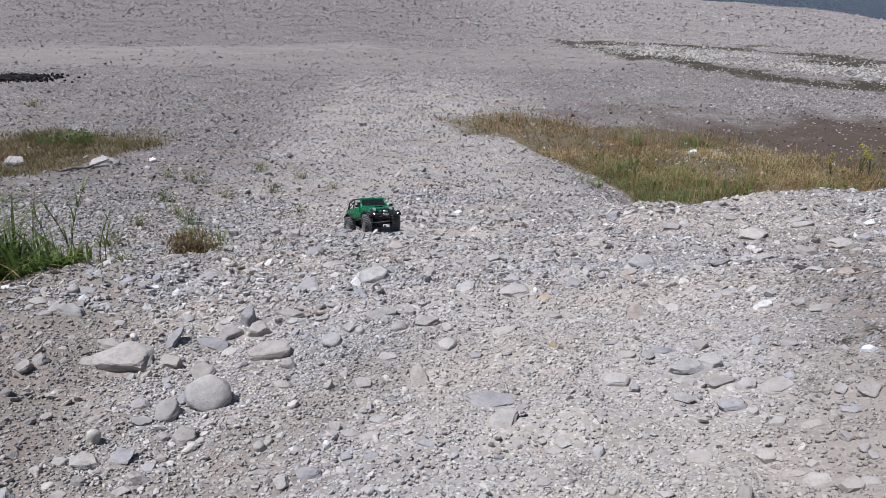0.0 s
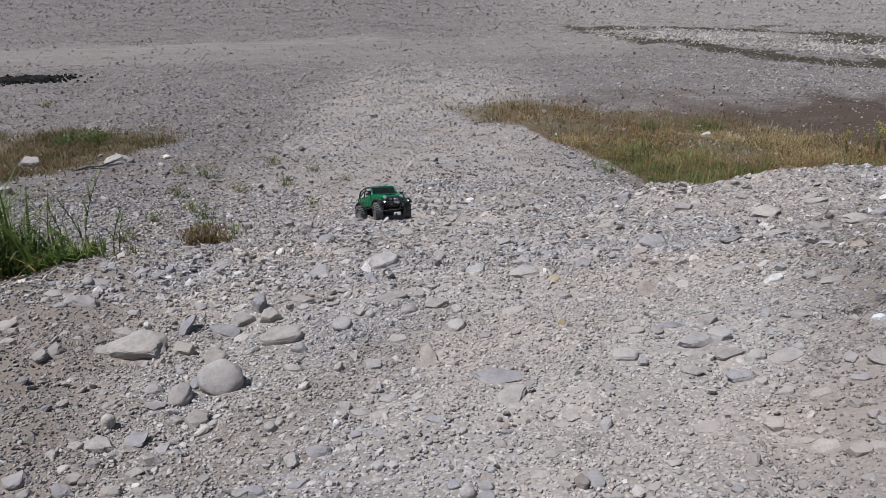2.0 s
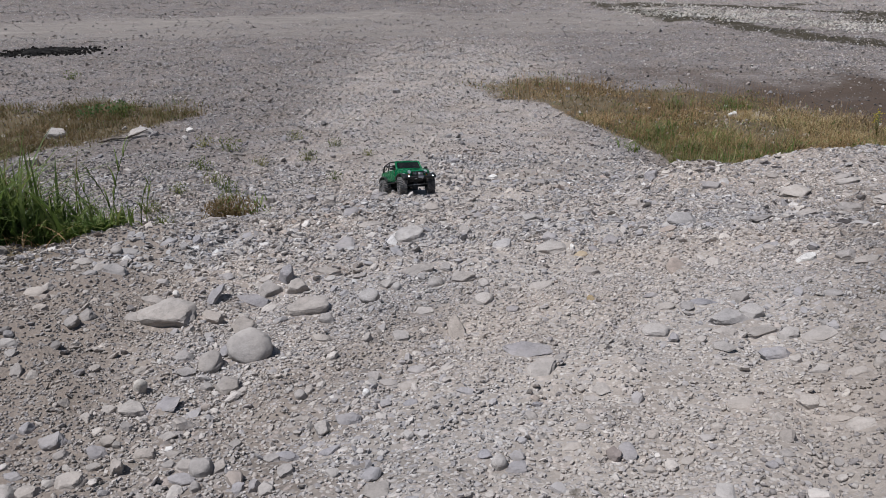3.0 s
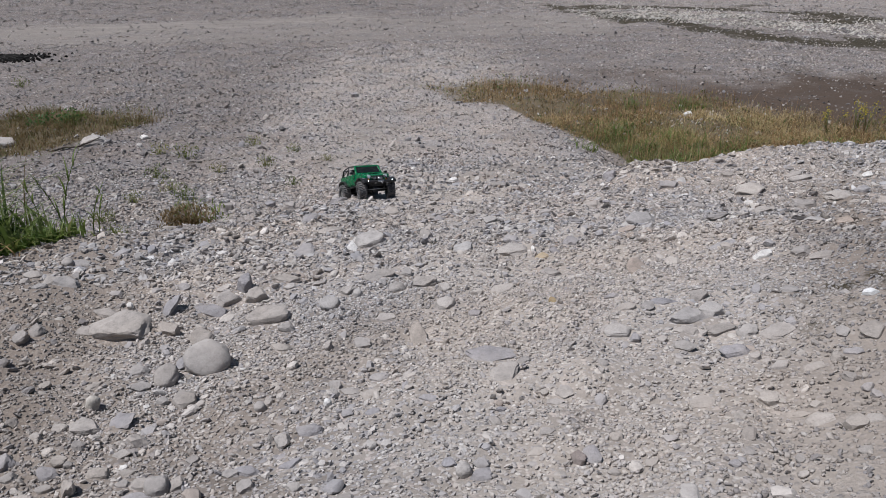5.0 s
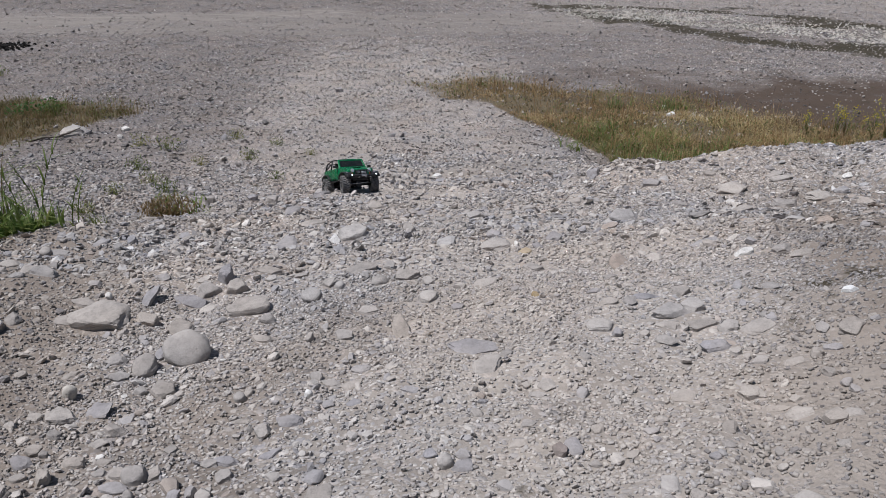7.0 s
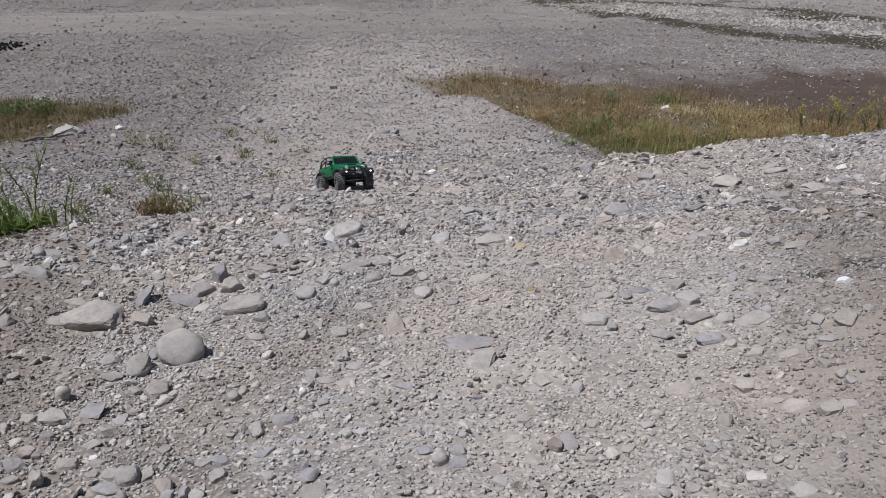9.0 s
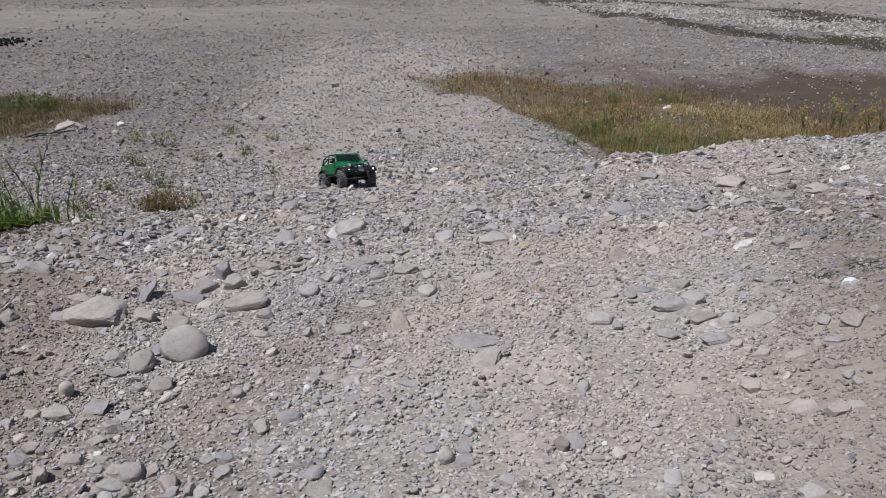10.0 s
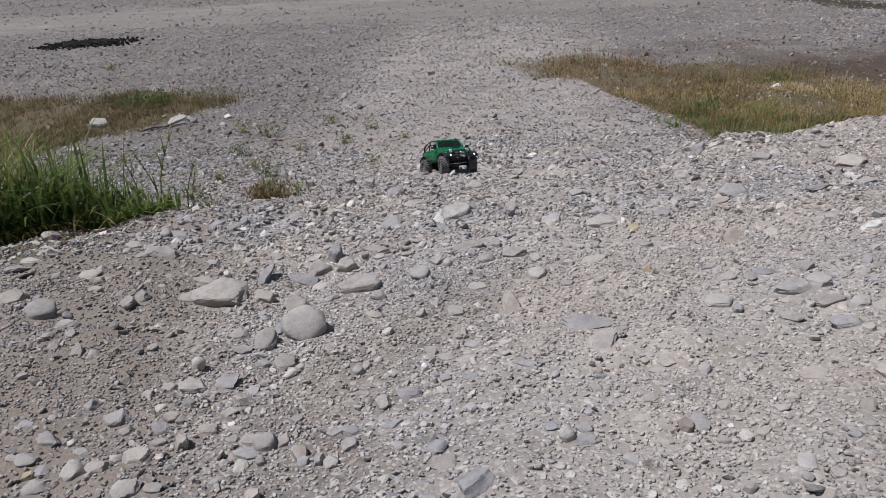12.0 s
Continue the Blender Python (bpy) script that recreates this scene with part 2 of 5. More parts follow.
def land(x, y):
    """The mound with its ramp and shoulders, on the flat river bed."""
    x, y = np.asarray(x, float), np.asarray(y, float)
    yy = np.clip(y, 0.0, None)
    top = 2.099 + 0.156 * x - 0.169 * yy + 0.038 * x * x / (1 + 0.15 * x * x) - 0.023 * x * yy / (1 + 0.1 * np.abs(x))
    top = np.maximum(top, 1.0)
    centre = 1.49 * np.clip((10.8 - yy) / 7.4, 0, 3) ** 1.5
    left = 1.62 * np.clip((10.6 - yy) / 7.75, 0, 3) ** 2.6
    right = 2.0 * np.clip((9.5 - yy) / 6.2, 0, 3) ** 2
    wl, wr = step(-0.35, -1.5, x), step(2.1 - 0.06 * yy, 3.0 - 0.1 * np.clip(yy, 0, 12), x)
    slope = centre * (1 - wl) * (1 - wr) + left * wl + right * wr
    h = np.clip(0.5 + 0.5 * (slope - top) / 0.12, 0, 1)
    z = slope * (1 - h) + top * h - 0.12 * h * (1 - h)
    crest = 0.19 * step(0.45, 1.1, x) * (1 - step(3, 6, x)) + 0.11 * np.exp(-((x - 1.82) / 0.36) ** 2) - 0.13 * step(1.9, 2.5, x)
    z = z + crest * np.exp(-((yy - 3.95) / 0.55) ** 2)
    z = z - 0.14 * step(-1.3, -2.7, x) * step(2.0, 3.0, yy) * (1 - step(4, 6, yy))
    z = z * (1 - step(-0.8, -7.0, y)) * (1 - step(7.0, 14.0, np.abs(x)))
    d = river_side(x, y)
    return z - 0.55 * step(-0.5, 2.5, d) * (1 - step(26, 32, d))


def relief(x, y):
    far = step(4.0, 14.0, np.hypot(x, y))
    r = 0.05 * value_noise(x, y, 1.7, 1) + 0.03 * value_noise(x, y, 4.5, 2)
    r = r + (1 - far) * (0.03 * value_noise(x, y, 11, 3) + 0.018 * value_noise(x, y, 22, 4))
    return r + far * (0.12 * value_noise(x, y, 0.35, 5) + 0.06 * value_noise(x, y, 0.9, 6))


def base_z(x, y):
    return land(x, y) + relief(x, y)


def near_line(x, y, x0, y0, x1, y1):
    """Distance from a stretch of line."""
    dx, dy = x1 - x0, y1 - y0
    t = np.clip(((x - x0) * dx + (y - y0) * dy) / (dx * dx + dy * dy), 0, 1)
    return np.hypot(x - x0 - t * dx, y - y0 - t * dy)


def sand_zone(x, y):
    d = near_line(x, y, -22, 17.5, -3.5, 25.0)
    s = 0.95 * (1 - step(0.5, 2.2, d))
    s = np.maximum(s, 0.62 * (1 - step(1.6, 3.6, near_line(x, y, -26, 19.5, 3.0, 23.6))))
    s = np.maximum(s, 0.75 * (1 - step(0.25, 0.9, near_line(x, y, 0.55, 6.6, 0.95, 7.6))))
    s = np.maximum(s, 0.5 * (1 - step(0.2, 0.9, near_line(x, y, -0.9, 8.2, -1.0, 11.0))))
    return s


def bed_zone(x, y):
    """The darker river bed; a pale tongue of gravel runs out from the ramp."""
    tongue = 1 - step(1.0, 3.2, np.abs(x + 0.5 + 0.05 * (y - 9)))
    slope = 0.7 * step(-0.9, -1.9, x) * step(4.2, 5.5, y) * (1 - step(9, 12, y))
    return np.maximum(slope, 1 - step(0.0, 0.4, land(x, y))) * (1 - 0.75 * tongue * (1 - step(15, 22, y))) * (1 - 0.4 * step(18, 30, y) * step(-2, 6, x))


def loam_zone(x, y):
    """Darker bare earth on the mound's two flanks."""
    back = np.maximum(y, 0.4) - 1
    side = np.maximum(step(0.32, 0.75, x - 0.45 * back), step(-0.35, -0.9, x + 0.3 * back))
    lane = 0.5 * (1 - step(0.04, 0.2, near_line(x, y, -0.5, 1.1, -0.06, 1.85)))
    side = side * (1 - step(1.9, 3.6, np.abs(x))) * step(-5.0, -1.0, y)
    return np.maximum(lane, side * step(0.6, 1.2, land(x, y)) * (1 - step(3.0, 3.8, y)))


def worn_zone(x, y):
    """The dusty way that wheels have worn over the mound."""
    d = np.minimum(near_line(x, y, 0.35, 0.4, 0.35, 2.6), near_line(x, y, 0.35, 2.6, -0.4, 6.0))
    return 0.9 * (1 - step(0.15, 0.85, d))


def warp(x, y, size, scale, seed):
    return x + size * value_noise(x, y, scale, seed) + 0.4 * size * value_noise(x, y, scale * 3, seed + 1), y + size * 0.7 * value_noise(x, y, scale, seed + 2)


def mud_zone(x, y):
    x, y = warp(x, y, 1.6, 0.7, 101)
    d = np.hypot((x - 8.2) / 5.2, (y - 12.9) / 2.3)
    a = 1 - step(0.6, 1.25, d)
    b = 0.4 * (1 - step(0.4, 1.3, np.hypot((x - 4.2) / 3.4, (y - 14.9) / 1.0)))
    return np.maximum(a, b)


def wet_zone(x, y):
    r = river_side(x, y)
    x, y = warp(x, y, 2.2, 0.55, 111)
    d = np.minimum(near_line(x, y, 4.4, 26.5, 6.5, 23.2), near_line(x, y, 6.5, 23.2, 8.2, 20.3))
    d = np.minimum(d, near_line(x, y, 8.2, 20.3, 11.2, 18.2))
    d = np.minimum(d, near_line(x, y, 11.2, 18.2, 15.0, 15.5))
    w = 1 - step(0.1, 1.3, d)
    e = np.minimum(near_line(x, y, 4.6, 28.3, 10.0, 27.8), near_line(x, y, 10.0, 27.8, 12.5, 24.3))
    e = np.minimum(e, near_line(x, y, 12.5, 24.3, 16.0, 21.0))
    w = np.maximum(w, 0.9 * (1 - step(0.1, 1.5, e)))
    w = np.maximum(w, 1 - step(0.3, 1.2, near_line(x, y, 17.5, 56.0, 23.0, 58.0)))
    return np.maximum(w, step(-0.7, 0.2, r) * (1 - step(27, 31, r)))


def pale_bar(x, y):
    """The bleached bar of cobbles between the wet channels."""
    d = np.minimum(near_line(x, y, 5.5, 26.2, 9.3, 23.8), near_line(x, y, 9.3, 23.8, 12.0, 21.5))
    d = np.minimum(d, near_line(x, y, 12.0, 21.5, 16.0, 18.5))
    return 1 - step(0.7, 2.6, d + value_noise(x, y, 0.7, 141))


def meadow(x, y):
    """Where the grass of the hollow stands, 0 to 1."""
    front = np.where(x < 2.2, np.interp(x, [-0.5, 0.06, 0.9, 1.32, 1.97, 2.2], [14.0, 12.8, 12.4, 11.3, 10.2, 9.3]), 8.2)
    back = np.interp(x, [-0.7, 0.5, 1.8, 3.2, 4.3, 5.2, 6.0, 8.0], [14.2, 14.4, 14.3, 13.7, 13.0, 11.8, 11.5, 11.2])
    wob = 0.7 * value_noise(x, y, 1.3, 21)
    return step(-0.15, 0.25, y - front + wob * 0.4) * step(-0.2, 0.5, back - y + wob) * step(-0.9, 1.6, x + 0.5) * (1 - step(8, 9, x))


def left_meadow(x, y):
    edge = 10.4 + (x + 4.6) * 1.35 + np.minimum(x + 5.7, 0) * 1.2
    wob = 0.8 * value_noise(x, y, 1.4, 22)
    return step(-0.1, 0.5, y - np.clip(edge, 5.4, 11) + wob) * step(-0.1, 0.6, 11.9 - y + wob) * step(-9.8, -9.0, x) * (1 - step(-4.7, -4.2, x))


def spread(a, b, first, factor, limit):
    """Coordinates from a to b at an even step, then ever wider out to the limit."""
    out = list(np.arange(a, b, first))
    s, p = first, b
    while p < limit:
        out.append(p)
        s *= factor if p < 36 else 1.3
        p += s
    return out + [limit]


gx = np.array(spread(-2.6, 2.8, 0.036, 1.04, 2500.0))
gx = np.concatenate([-np.array(spread(2.6, 2.7, 0.045, 1.04, 2500.0))[::-1], gx[gx > -2.59]])
gy = np.concatenate([-np.array(spread(0.0, 5.0, 0.1, 1.12, 2500.0))[::-1], np.arange(0.1, 5.0, 0.04), np.arange(5.0, 13.0, 0.1),
                     np.array(spread(13.0, 31.0, 0.22, 1.08, 2500.0))])
mx, my = np.meshgrid(gx, gy)
mz = base_z(mx, my)


def ground_z(x, y):
    """Height of the ground's mesh, between its points."""
    x, y = np.asarray(x, float), np.asarray(y, float)
    i, j = np.clip(np.searchsorted(gx, x) - 1, 0, len(gx) - 2), np.clip(np.searchsorted(gy, y) - 1, 0, len(gy) - 2)
    u, v = (x - gx[i]) / (gx[i + 1] - gx[i]), (y - gy[j]) / (gy[j + 1] - gy[j])
    return (mz[j, i] * (1 - u) + mz[j, i + 1] * u) * (1 - v) + (mz[j + 1, i] * (1 - u) + mz[j + 1, i + 1] * u) * v


nx_, ny_ = len(gx), len(gy)
idx = np.arange(nx_ * ny_).reshape(ny_, nx_)
quads = np.stack([idx[:-1, :-1], idx[:-1, 1:], idx[1:, 1:], idx[1:, :-1]], -1).reshape(-1, 4)


def mesh_from(name, verts, faces, mat, smooth=False):
    """A mesh from arrays of places and of equal-sided faces."""
    me = bpy.data.meshes.new(name)
    n = faces.shape[1]
    me.vertices.add(len(verts))
    me.vertices.foreach_set("co", np.asarray(verts, np.float32).ravel())
    me.loops.add(faces.size)
    me.loops.foreach_set("vertex_index", faces.astype(np.int32).ravel())
    me.polygons.add(len(faces))
    me.polygons.foreach_set("loop_start", np.arange(0, faces.size, n, dtype=np.int32))
    me.update(calc_edges=True)
    me.polygons.foreach_set("use_smooth", np.full(len(faces), smooth))
    me.materials.append(mat)
    me.validate()
    return me


ground_mesh = mesh_from("ground", np.stack([mx, my, mz], -1).reshape(-1, 3), quads, GROUND, True)
# the strip below the tall grass is dark soil with shade painted in
for zname, zfun in (("bed", bed_zone), ("worn", worn_zone), ("loam", loam_zone), ("sand", sand_zone), ("mud", mud_zone), ("wet", wet_zone), ("soil_and_shade", lambda x, y: np.maximum(np.maximum(meadow(x, y), left_meadow(x, y)), 0.9 * (1 - step(0.15, 0.55, near_line(x, y, -3.4, 2.9, -1.95, 2.45)))))):
    at = ground_mesh.attributes.new(zname, "FLOAT", "POINT")
    at.data.foreach_set("value", zfun(mx, my).ravel().astype(np.float32))
ground = tagged(new("ground", ground_mesh), "grey-tan gravel and dirt mound sloping to a dry river bed", "ground", kind="structure")

wm, wnt, wb = material("river_water", 0.2, 0.0, (0.025, 0.03, 0.05))
bump(wnt, wb, noise_tex(wnt, node(wnt, "ShaderNodeNewGeometry").outputs["Position"], 2.5, 4.0), 1.0, 0.3)
wx, wy = np.meshgrid(np.linspace(8, 70, 40), np.linspace(-40, 120, 40))
wi = np.arange(1600).reshape(40, 40)
wq = np.stack([wi[:-1, :-1], wi[:-1, 1:], wi[1:, 1:], wi[1:, :-1]], -1).reshape(-1, 4)
keep = (river_side(wx, wy) > -6) & (river_side(wx, wy) < 36)
wq = wq[keep.ravel()[wq].all(1)]
water = tagged(new("water", mesh_from("water", np.stack([wx, wy, np.full_like(wx, -0.22)], -1).reshape(-1, 3), wq, wm, True)),
               "calm dark blue river water beyond the gravel bank", "river", kind="structure")


# ---- stones ----
def ico(level):
    bm = bmesh.new()
    bmesh.ops.create_icosphere(bm, subdivisions=level, radius=1.0)
    v = np.array([p.co[:] for p in bm.verts])
    f = np.array([[p.index for p in q.verts] for q in bm.faces])
    bm.free()
    return v, f


ICO = {k: ico(k) for k in (1, 2, 3, 4)}
# chips: a block with battered sides, and a plainer one for far gravel
ICO[0] = (np.array([(a * (0.55 if c > 0 else 1), b * (0.55 if c > 0 else 1), c * 0.8) for a in (-1, 1) for b in (-1, 1) for c in (-1, 1)]),
          np.array([(0, 1, 3), (0, 3, 2), (4, 6, 7), (4, 7, 5), (0, 4, 5), (0, 5, 1), (2, 3, 7), (2, 7, 6), (0, 2, 6), (0, 6, 4), (1, 5, 7), (1, 7, 3)]))
ICO[0] = (ICO[0][0] / np.linalg.norm(ICO[0][0], axis=1)[:, None], ICO[0][1])
ICO[-1] = (np.array([(1, 0, 0), (-1, 0, 0), (0, 1, 0), (0, -1, 0), (0, 0, 1), (0, 0, -1)], float) @ np.array([(0.8, 0.5, 0.33), (-0.55, 0.83, 0.08), (-0.24, -0.25, 0.94)]),
           np.array([(0, 2, 4), (2, 1, 4), (1, 3, 4), (3, 0, 4), (2, 0, 5), (1, 2, 5), (3, 1, 5), (0, 3, 5)]))


def stone_shape(rng, level, roundness):
    """Places and faces of a stone about 1 across: many flats, with edges worn by roundness 0 to 1."""
    dirs, faces = ICO[level]
    count = int(rng.integers(3, 8))
    p = np.concatenate([np.eye(3), -np.eye(3), rng.normal(size=(count, 3))])
    p[:6] += rng.normal(0, 0.12 + 0.16 * (1 - roundness), (6, 3))
    p /= np.linalg.norm(p, axis=1)[:, None]
    reach = np.concatenate([rng.uniform(0.7, 0.95, 6), rng.uniform(0.8, 1.15, count)])
    power = 4 + 36 * (1 - roundness) ** 2
    dots = np.clip(dirs @ p.T, 0, None) / reach
    radius = (np.sum(dots ** power, 1) + 0.9 ** power * 0.02) ** (-1 / power)
    v = dirs * np.clip(radius, 0.4, 1.5)[:, None]
    v += (rng.random(v.shape) - 0.5) * (0.24 if level < 1 else 0.05 if level < 3 else 0.012)
    lo, hi = v.min(0), v.max(0)
    return (v - (lo + hi) / 2) / (hi - lo), faces


rng = np.random.default_rng(11)
COUNT = {"rock": 0}


def settle(x, y, w, d):
    """Ground height and tilt under a thing at x, y."""
    e = max(w, d) * 0.5
    sx = float(ground_z(x + e, y) - ground_z(x - e, y)) / (2 * e)
    sy = float(ground_z(x, y + e) - ground_z(x, y - e)) / (2 * e)
    zs = [float(ground_z(x + a * w * 0.4, y + b * d * 0.4)) for a in (-1, 0, 1) for b in (-1, 0, 1)]
    return sum(zs) / 9, math.degrees(math.atan(sy)), -math.degrees(math.atan(sx))


WORDS = {"pale": "pale grey", "grey": "dusty grey", "slate": "blue-grey", "tan": "dusty tan", "white": "bright white quartz", "cream": "cream-coloured", "ochre": "ochre brown", "umber": "dark reddish-brown"}


def rock_shape(r, level, roundness):
    """A bedded rock about 1 across: a broad top, five to seven uneven sides and an underside, edges worn by roundness 0 to 1."""
    dirs, faces = ICO[level]
    sides = int(r.integers(5, 8)) if roundness < 0.7 else 8
    a = np.arange(sides) * 2 * np.pi / sides + r.normal(0, 0.28 if roundness < 0.7 else 0.06, sides)
    up = r.normal(0.12, 0.22, sides) * (1.2 - roundness)
    p = np.concatenate([np.stack([np.cos(a), np.sin(a), up], 1), [(r.normal(0, 0.16), r.normal(-0.1, 0.14), 1), (r.normal(0, 0.5), r.normal(0, 0.5), 0.8), (0, 0, -1)]])
    p /= np.linalg.norm(p, axis=1)[:, None]
    reach = np.concatenate([r.uniform(0.82 if roundness < 0.7 else 0.92, 1.0, sides), [0.8, r.uniform(0.86, 1.05), 0.85]])
    power = 4 + 45 * (1 - roundness) ** 2
    dots = np.clip(dirs @ p.T, 0, None) / reach
    v = dirs * np.clip((np.sum(dots ** power, 1) + 1e-9) ** (-1 / power), 0.5, 1.4)[:, None]
    lo, hi = v.min(0), v.max(0)
    return (v - (lo + hi) / 2) / (hi - lo), faces


def rock(x, y, w, d, h, turn, roundness, tone, tip=0, bed=None):
    """A rock bedded in the gravel: place, width, depth, height, turn, wear, colour, forward tip and share of height that its middle stands above the ground."""
    r = np.random.default_rng(COUNT["rock"] + 500)
    COUNT["rock"] += 1
    roundness = roundness if roundness > 0.65 else roundness * 0.35
    v, f = rock_shape(r, 4 if w > 0.05 else 3, roundness)
    k = COUNT["rock"]
    n = np.array([noise.noise(Vector(p) * 2.6 + Vector((k * 7.0, 0, 0))) for p in v])
    n2 = np.array([noise.noise(Vector(p) * 8.0 + Vector((0, k * 5.0, 0))) for p in v])
    n3 = np.array([noise.noise(Vector(p) * 22.0 + Vector((0, 0, k * 3.0))) for p in v])
    chip = 1 - 0.35 * roundness
    v = v * (1 + 0.17 * chip * n + 0.06 * chip * n2 + 0.015 * n3)[:, None] * np.array([w, d, h])
    z, rx, ry = settle(x, y, w, d)
    me = mesh_from("rock", v, f, ROCKS[tone], True)
    me.set_sharp_from_angle(angle=radians(40 if roundness > 0.65 else 22))
    ob = new("rock", me)
    ob.matrix_world = pose(x, y, z + h * (bed or (0.26 if roundness > 0.7 else 0.22)) + 0.2 * d * math.sin(radians(tip)), rx + tip, ry, turn)
    shape = "rounded" if roundness > 0.65 else "angular" if roundness < 0.25 else "worn"
    size = "large" if w > 0.08 else "small" if w < 0.035 else "fist-sized"
    tagged(ob, f"{size} {shape} {WORDS[tone]} rock half bedded in gravel", "rock", "rocks on the mound")
    return ob


rock(-1.78, 5.6, 0.12, 0.08, 0.12, 10, 0.2, "grey", 20)
rock(-5.5, 8.57, 0.2, 0.13, 0.11, 5, 0.3, "pale", 15)
rock(-0.922, 1.969, 0.019, 0.024, 0.023, 6, 0.3, "white", 10)
rock(-1.204, 2.594, 0.072, 0.042, 0.017, 11, 0.4, "slate", 20)
rock(-1.126, 2.538, 0.040, 0.035, 0.018, -18, 0.5, "grey", 20)
rock(-1.378, 2.523, 0.041, 0.046, 0.024, 11, 0.8, "tan", 20)
rock(-1.336, 2.536, 0.068, 0.041, 0.012, -1, 0.3, "grey", 20)
rock(-1.425, 2.379, 0.083, 0.046, 0.014, 1, 0.3, "tan", 20)
rock(-1.300, 2.244, 0.049, 0.062, 0.020, 5, 0.4, "tan", 20)
rock(-1.247, 2.243, 0.098, 0.068, 0.027, -8, 0.3, "grey", 20)
rock(-1.300, 2.188, 0.053, 0.034, 0.013, 18, 0.3, "grey", 20)
rock(-1.421, 2.317, 0.039, 0.037, 0.019, -17, 0.2, "tan", 20)
rock(-1.102, 1.724, 0.040, 0.050, 0.032, -8, 0.6, "grey", 20)
rock(-1.084, 1.761, 0.040, 0.050, 0.016, -4, 0.3, "grey", 20)
rock(-0.972, 1.804, 0.057, 0.038, 0.015, 3, 0.4, "grey", 20)
rock(-0.971, 1.923, 0.073, 0.047, 0.019, -3, 0.5, "grey", 20)
rock(-0.874, 1.813, 0.162, 0.112, 0.047, -14, 0.3, "pale", 20)
rock(-0.761, 1.821, 0.065, 0.044, 0.031, -17, 0.1, "tan", 20)
rock(-0.786, 1.719, 0.031, 0.035, 0.016, -18, 0.4, "grey", 20)
rock(-0.825, 1.714, 0.021, 0.026, 0.017, -17, 0.3, "slate", 20)
rock(-0.690, 1.969, 0.099, 0.051, 0.018, -13, 0.25, "slate", 20)
rock(-0.658, 2.039, 0.080, 0.055, 0.028, 18, 0.25, "grey", 20)
rock(-0.700, 2.140, 0.044, 0.031, 0.009, -11, 0.4, "pale", 20)
rock(-0.641, 1.724, 0.067, 0.083, 0.020, 6, 0.25, "tan", 20)
rock(-0.561, 1.532, 0.106, 0.087, 0.043, 9, 0.9, "pale", 48)
rock(-0.638, 1.474, 0.052, 0.065, 0.023, -10, 0.8, "tan", 35)
rock(-0.711, 1.500, 0.045, 0.037, 0.019, -8, 0.1, "grey", 20)
rock(-0.621, 1.532, 0.031, 0.030, 0.015, -2, 0.2, "slate", 20)
rock(-0.752, 1.356, 0.029, 0.029, 0.035, -9, 1, "cream", 0)
rock(-0.717, 1.246, 0.062, 0.055, 0.028, 18, 0.12, "pale", 20)
rock(-0.651, 1.262, 0.062, 0.041, 0.012, -12, 0.35, "slate", 20)
rock(-0.603, 1.350, 0.031, 0.026, 0.016, 15, 0.6, "grey", 20)
rock(-0.559, 1.357, 0.053, 0.058, 0.024, 11, 0.25, "tan", 20)
rock(-0.681, 1.433, 0.043, 0.028, 0.009, 13, 0.3, "grey", 20)
rock(-0.777, 1.263, 0.033, 0.028, 0.011, -14, 0.3, "pale", 20)
rock(-0.798, 1.456, 0.045, 0.026, 0.008, -4, 0.5, "tan", 20)
rock(-0.685, 1.155, 0.026, 0.023, 0.009, 5, 0.4, "grey", 20)
rock(-0.590, 1.122, 0.038, 0.022, 0.009, 0, 0.2, "pale", 20)
rock(-0.792, 1.205, 0.025, 0.024, 0.010, 6, 0.4, "grey", 20)
rock(-0.692, 1.095, 0.034, 0.025, 0.015, 7, 0.6, "tan", 20)
rock(-0.674, 1.090, 0.020, 0.017, 0.010, 6, 0.2, "grey", 20)
rock(-0.693, 1.057, 0.040, 0.032, 0.013, -16, 0.4, "slate", 20)
rock(-0.624, 0.994, 0.023, 0.029, 0.028, 17, 0.6, "tan", 20)
rock(-0.667, 1.000, 0.032, 0.020, 0.012, 2, 0.6, "grey", 20)
rock(-0.606, 1.056, 0.039, 0.030, 0.014, 15, 0.3, "tan", 20)
rock(-0.546, 1.044, 0.034, 0.020, 0.008, -8, 0.2, "tan", 20)
rock(-0.538, 1.004, 0.029, 0.019, 0.008, -5, 0.2, "grey", 20)
rock(-0.502, 0.998, 0.041, 0.026, 0.010, 14, 0.2, "tan", 20)
rock(-0.476, 0.991, 0.043, 0.041, 0.026, -12, 0.7, "grey", 20)
rock(-0.449, 0.999, 0.026, 0.033, 0.011, -16, 0.3, "tan", 20)
rock(-0.501, 0.966, 0.050, 0.021, 0.007, -5, 0.3, "slate", 20)
rock(-0.469, 0.942, 0.020, 0.025, 0.014, 7, 0.4, "grey", 20)
rock(-0.367, 0.927, 0.019, 0.024, 0.017, -14, 0.6, "slate", 20)
rock(-0.346, 0.921, 0.026, 0.031, 0.013, 14, 0.6, "pale", 20)
rock(-0.394, 0.931, 0.025, 0.024, 0.010, -6, 0.4, "slate", 20)
rock(-0.447, 1.077, 0.025, 0.021, 0.008, -10, 0.3, "grey", 20)
rock(-0.364, 1.016, 0.030, 0.021, 0.008, 2, 0.3, "grey", 20)
rock(-0.622, 2.106, 0.050, 0.062, 0.060, 15, 0, "slate", 10)
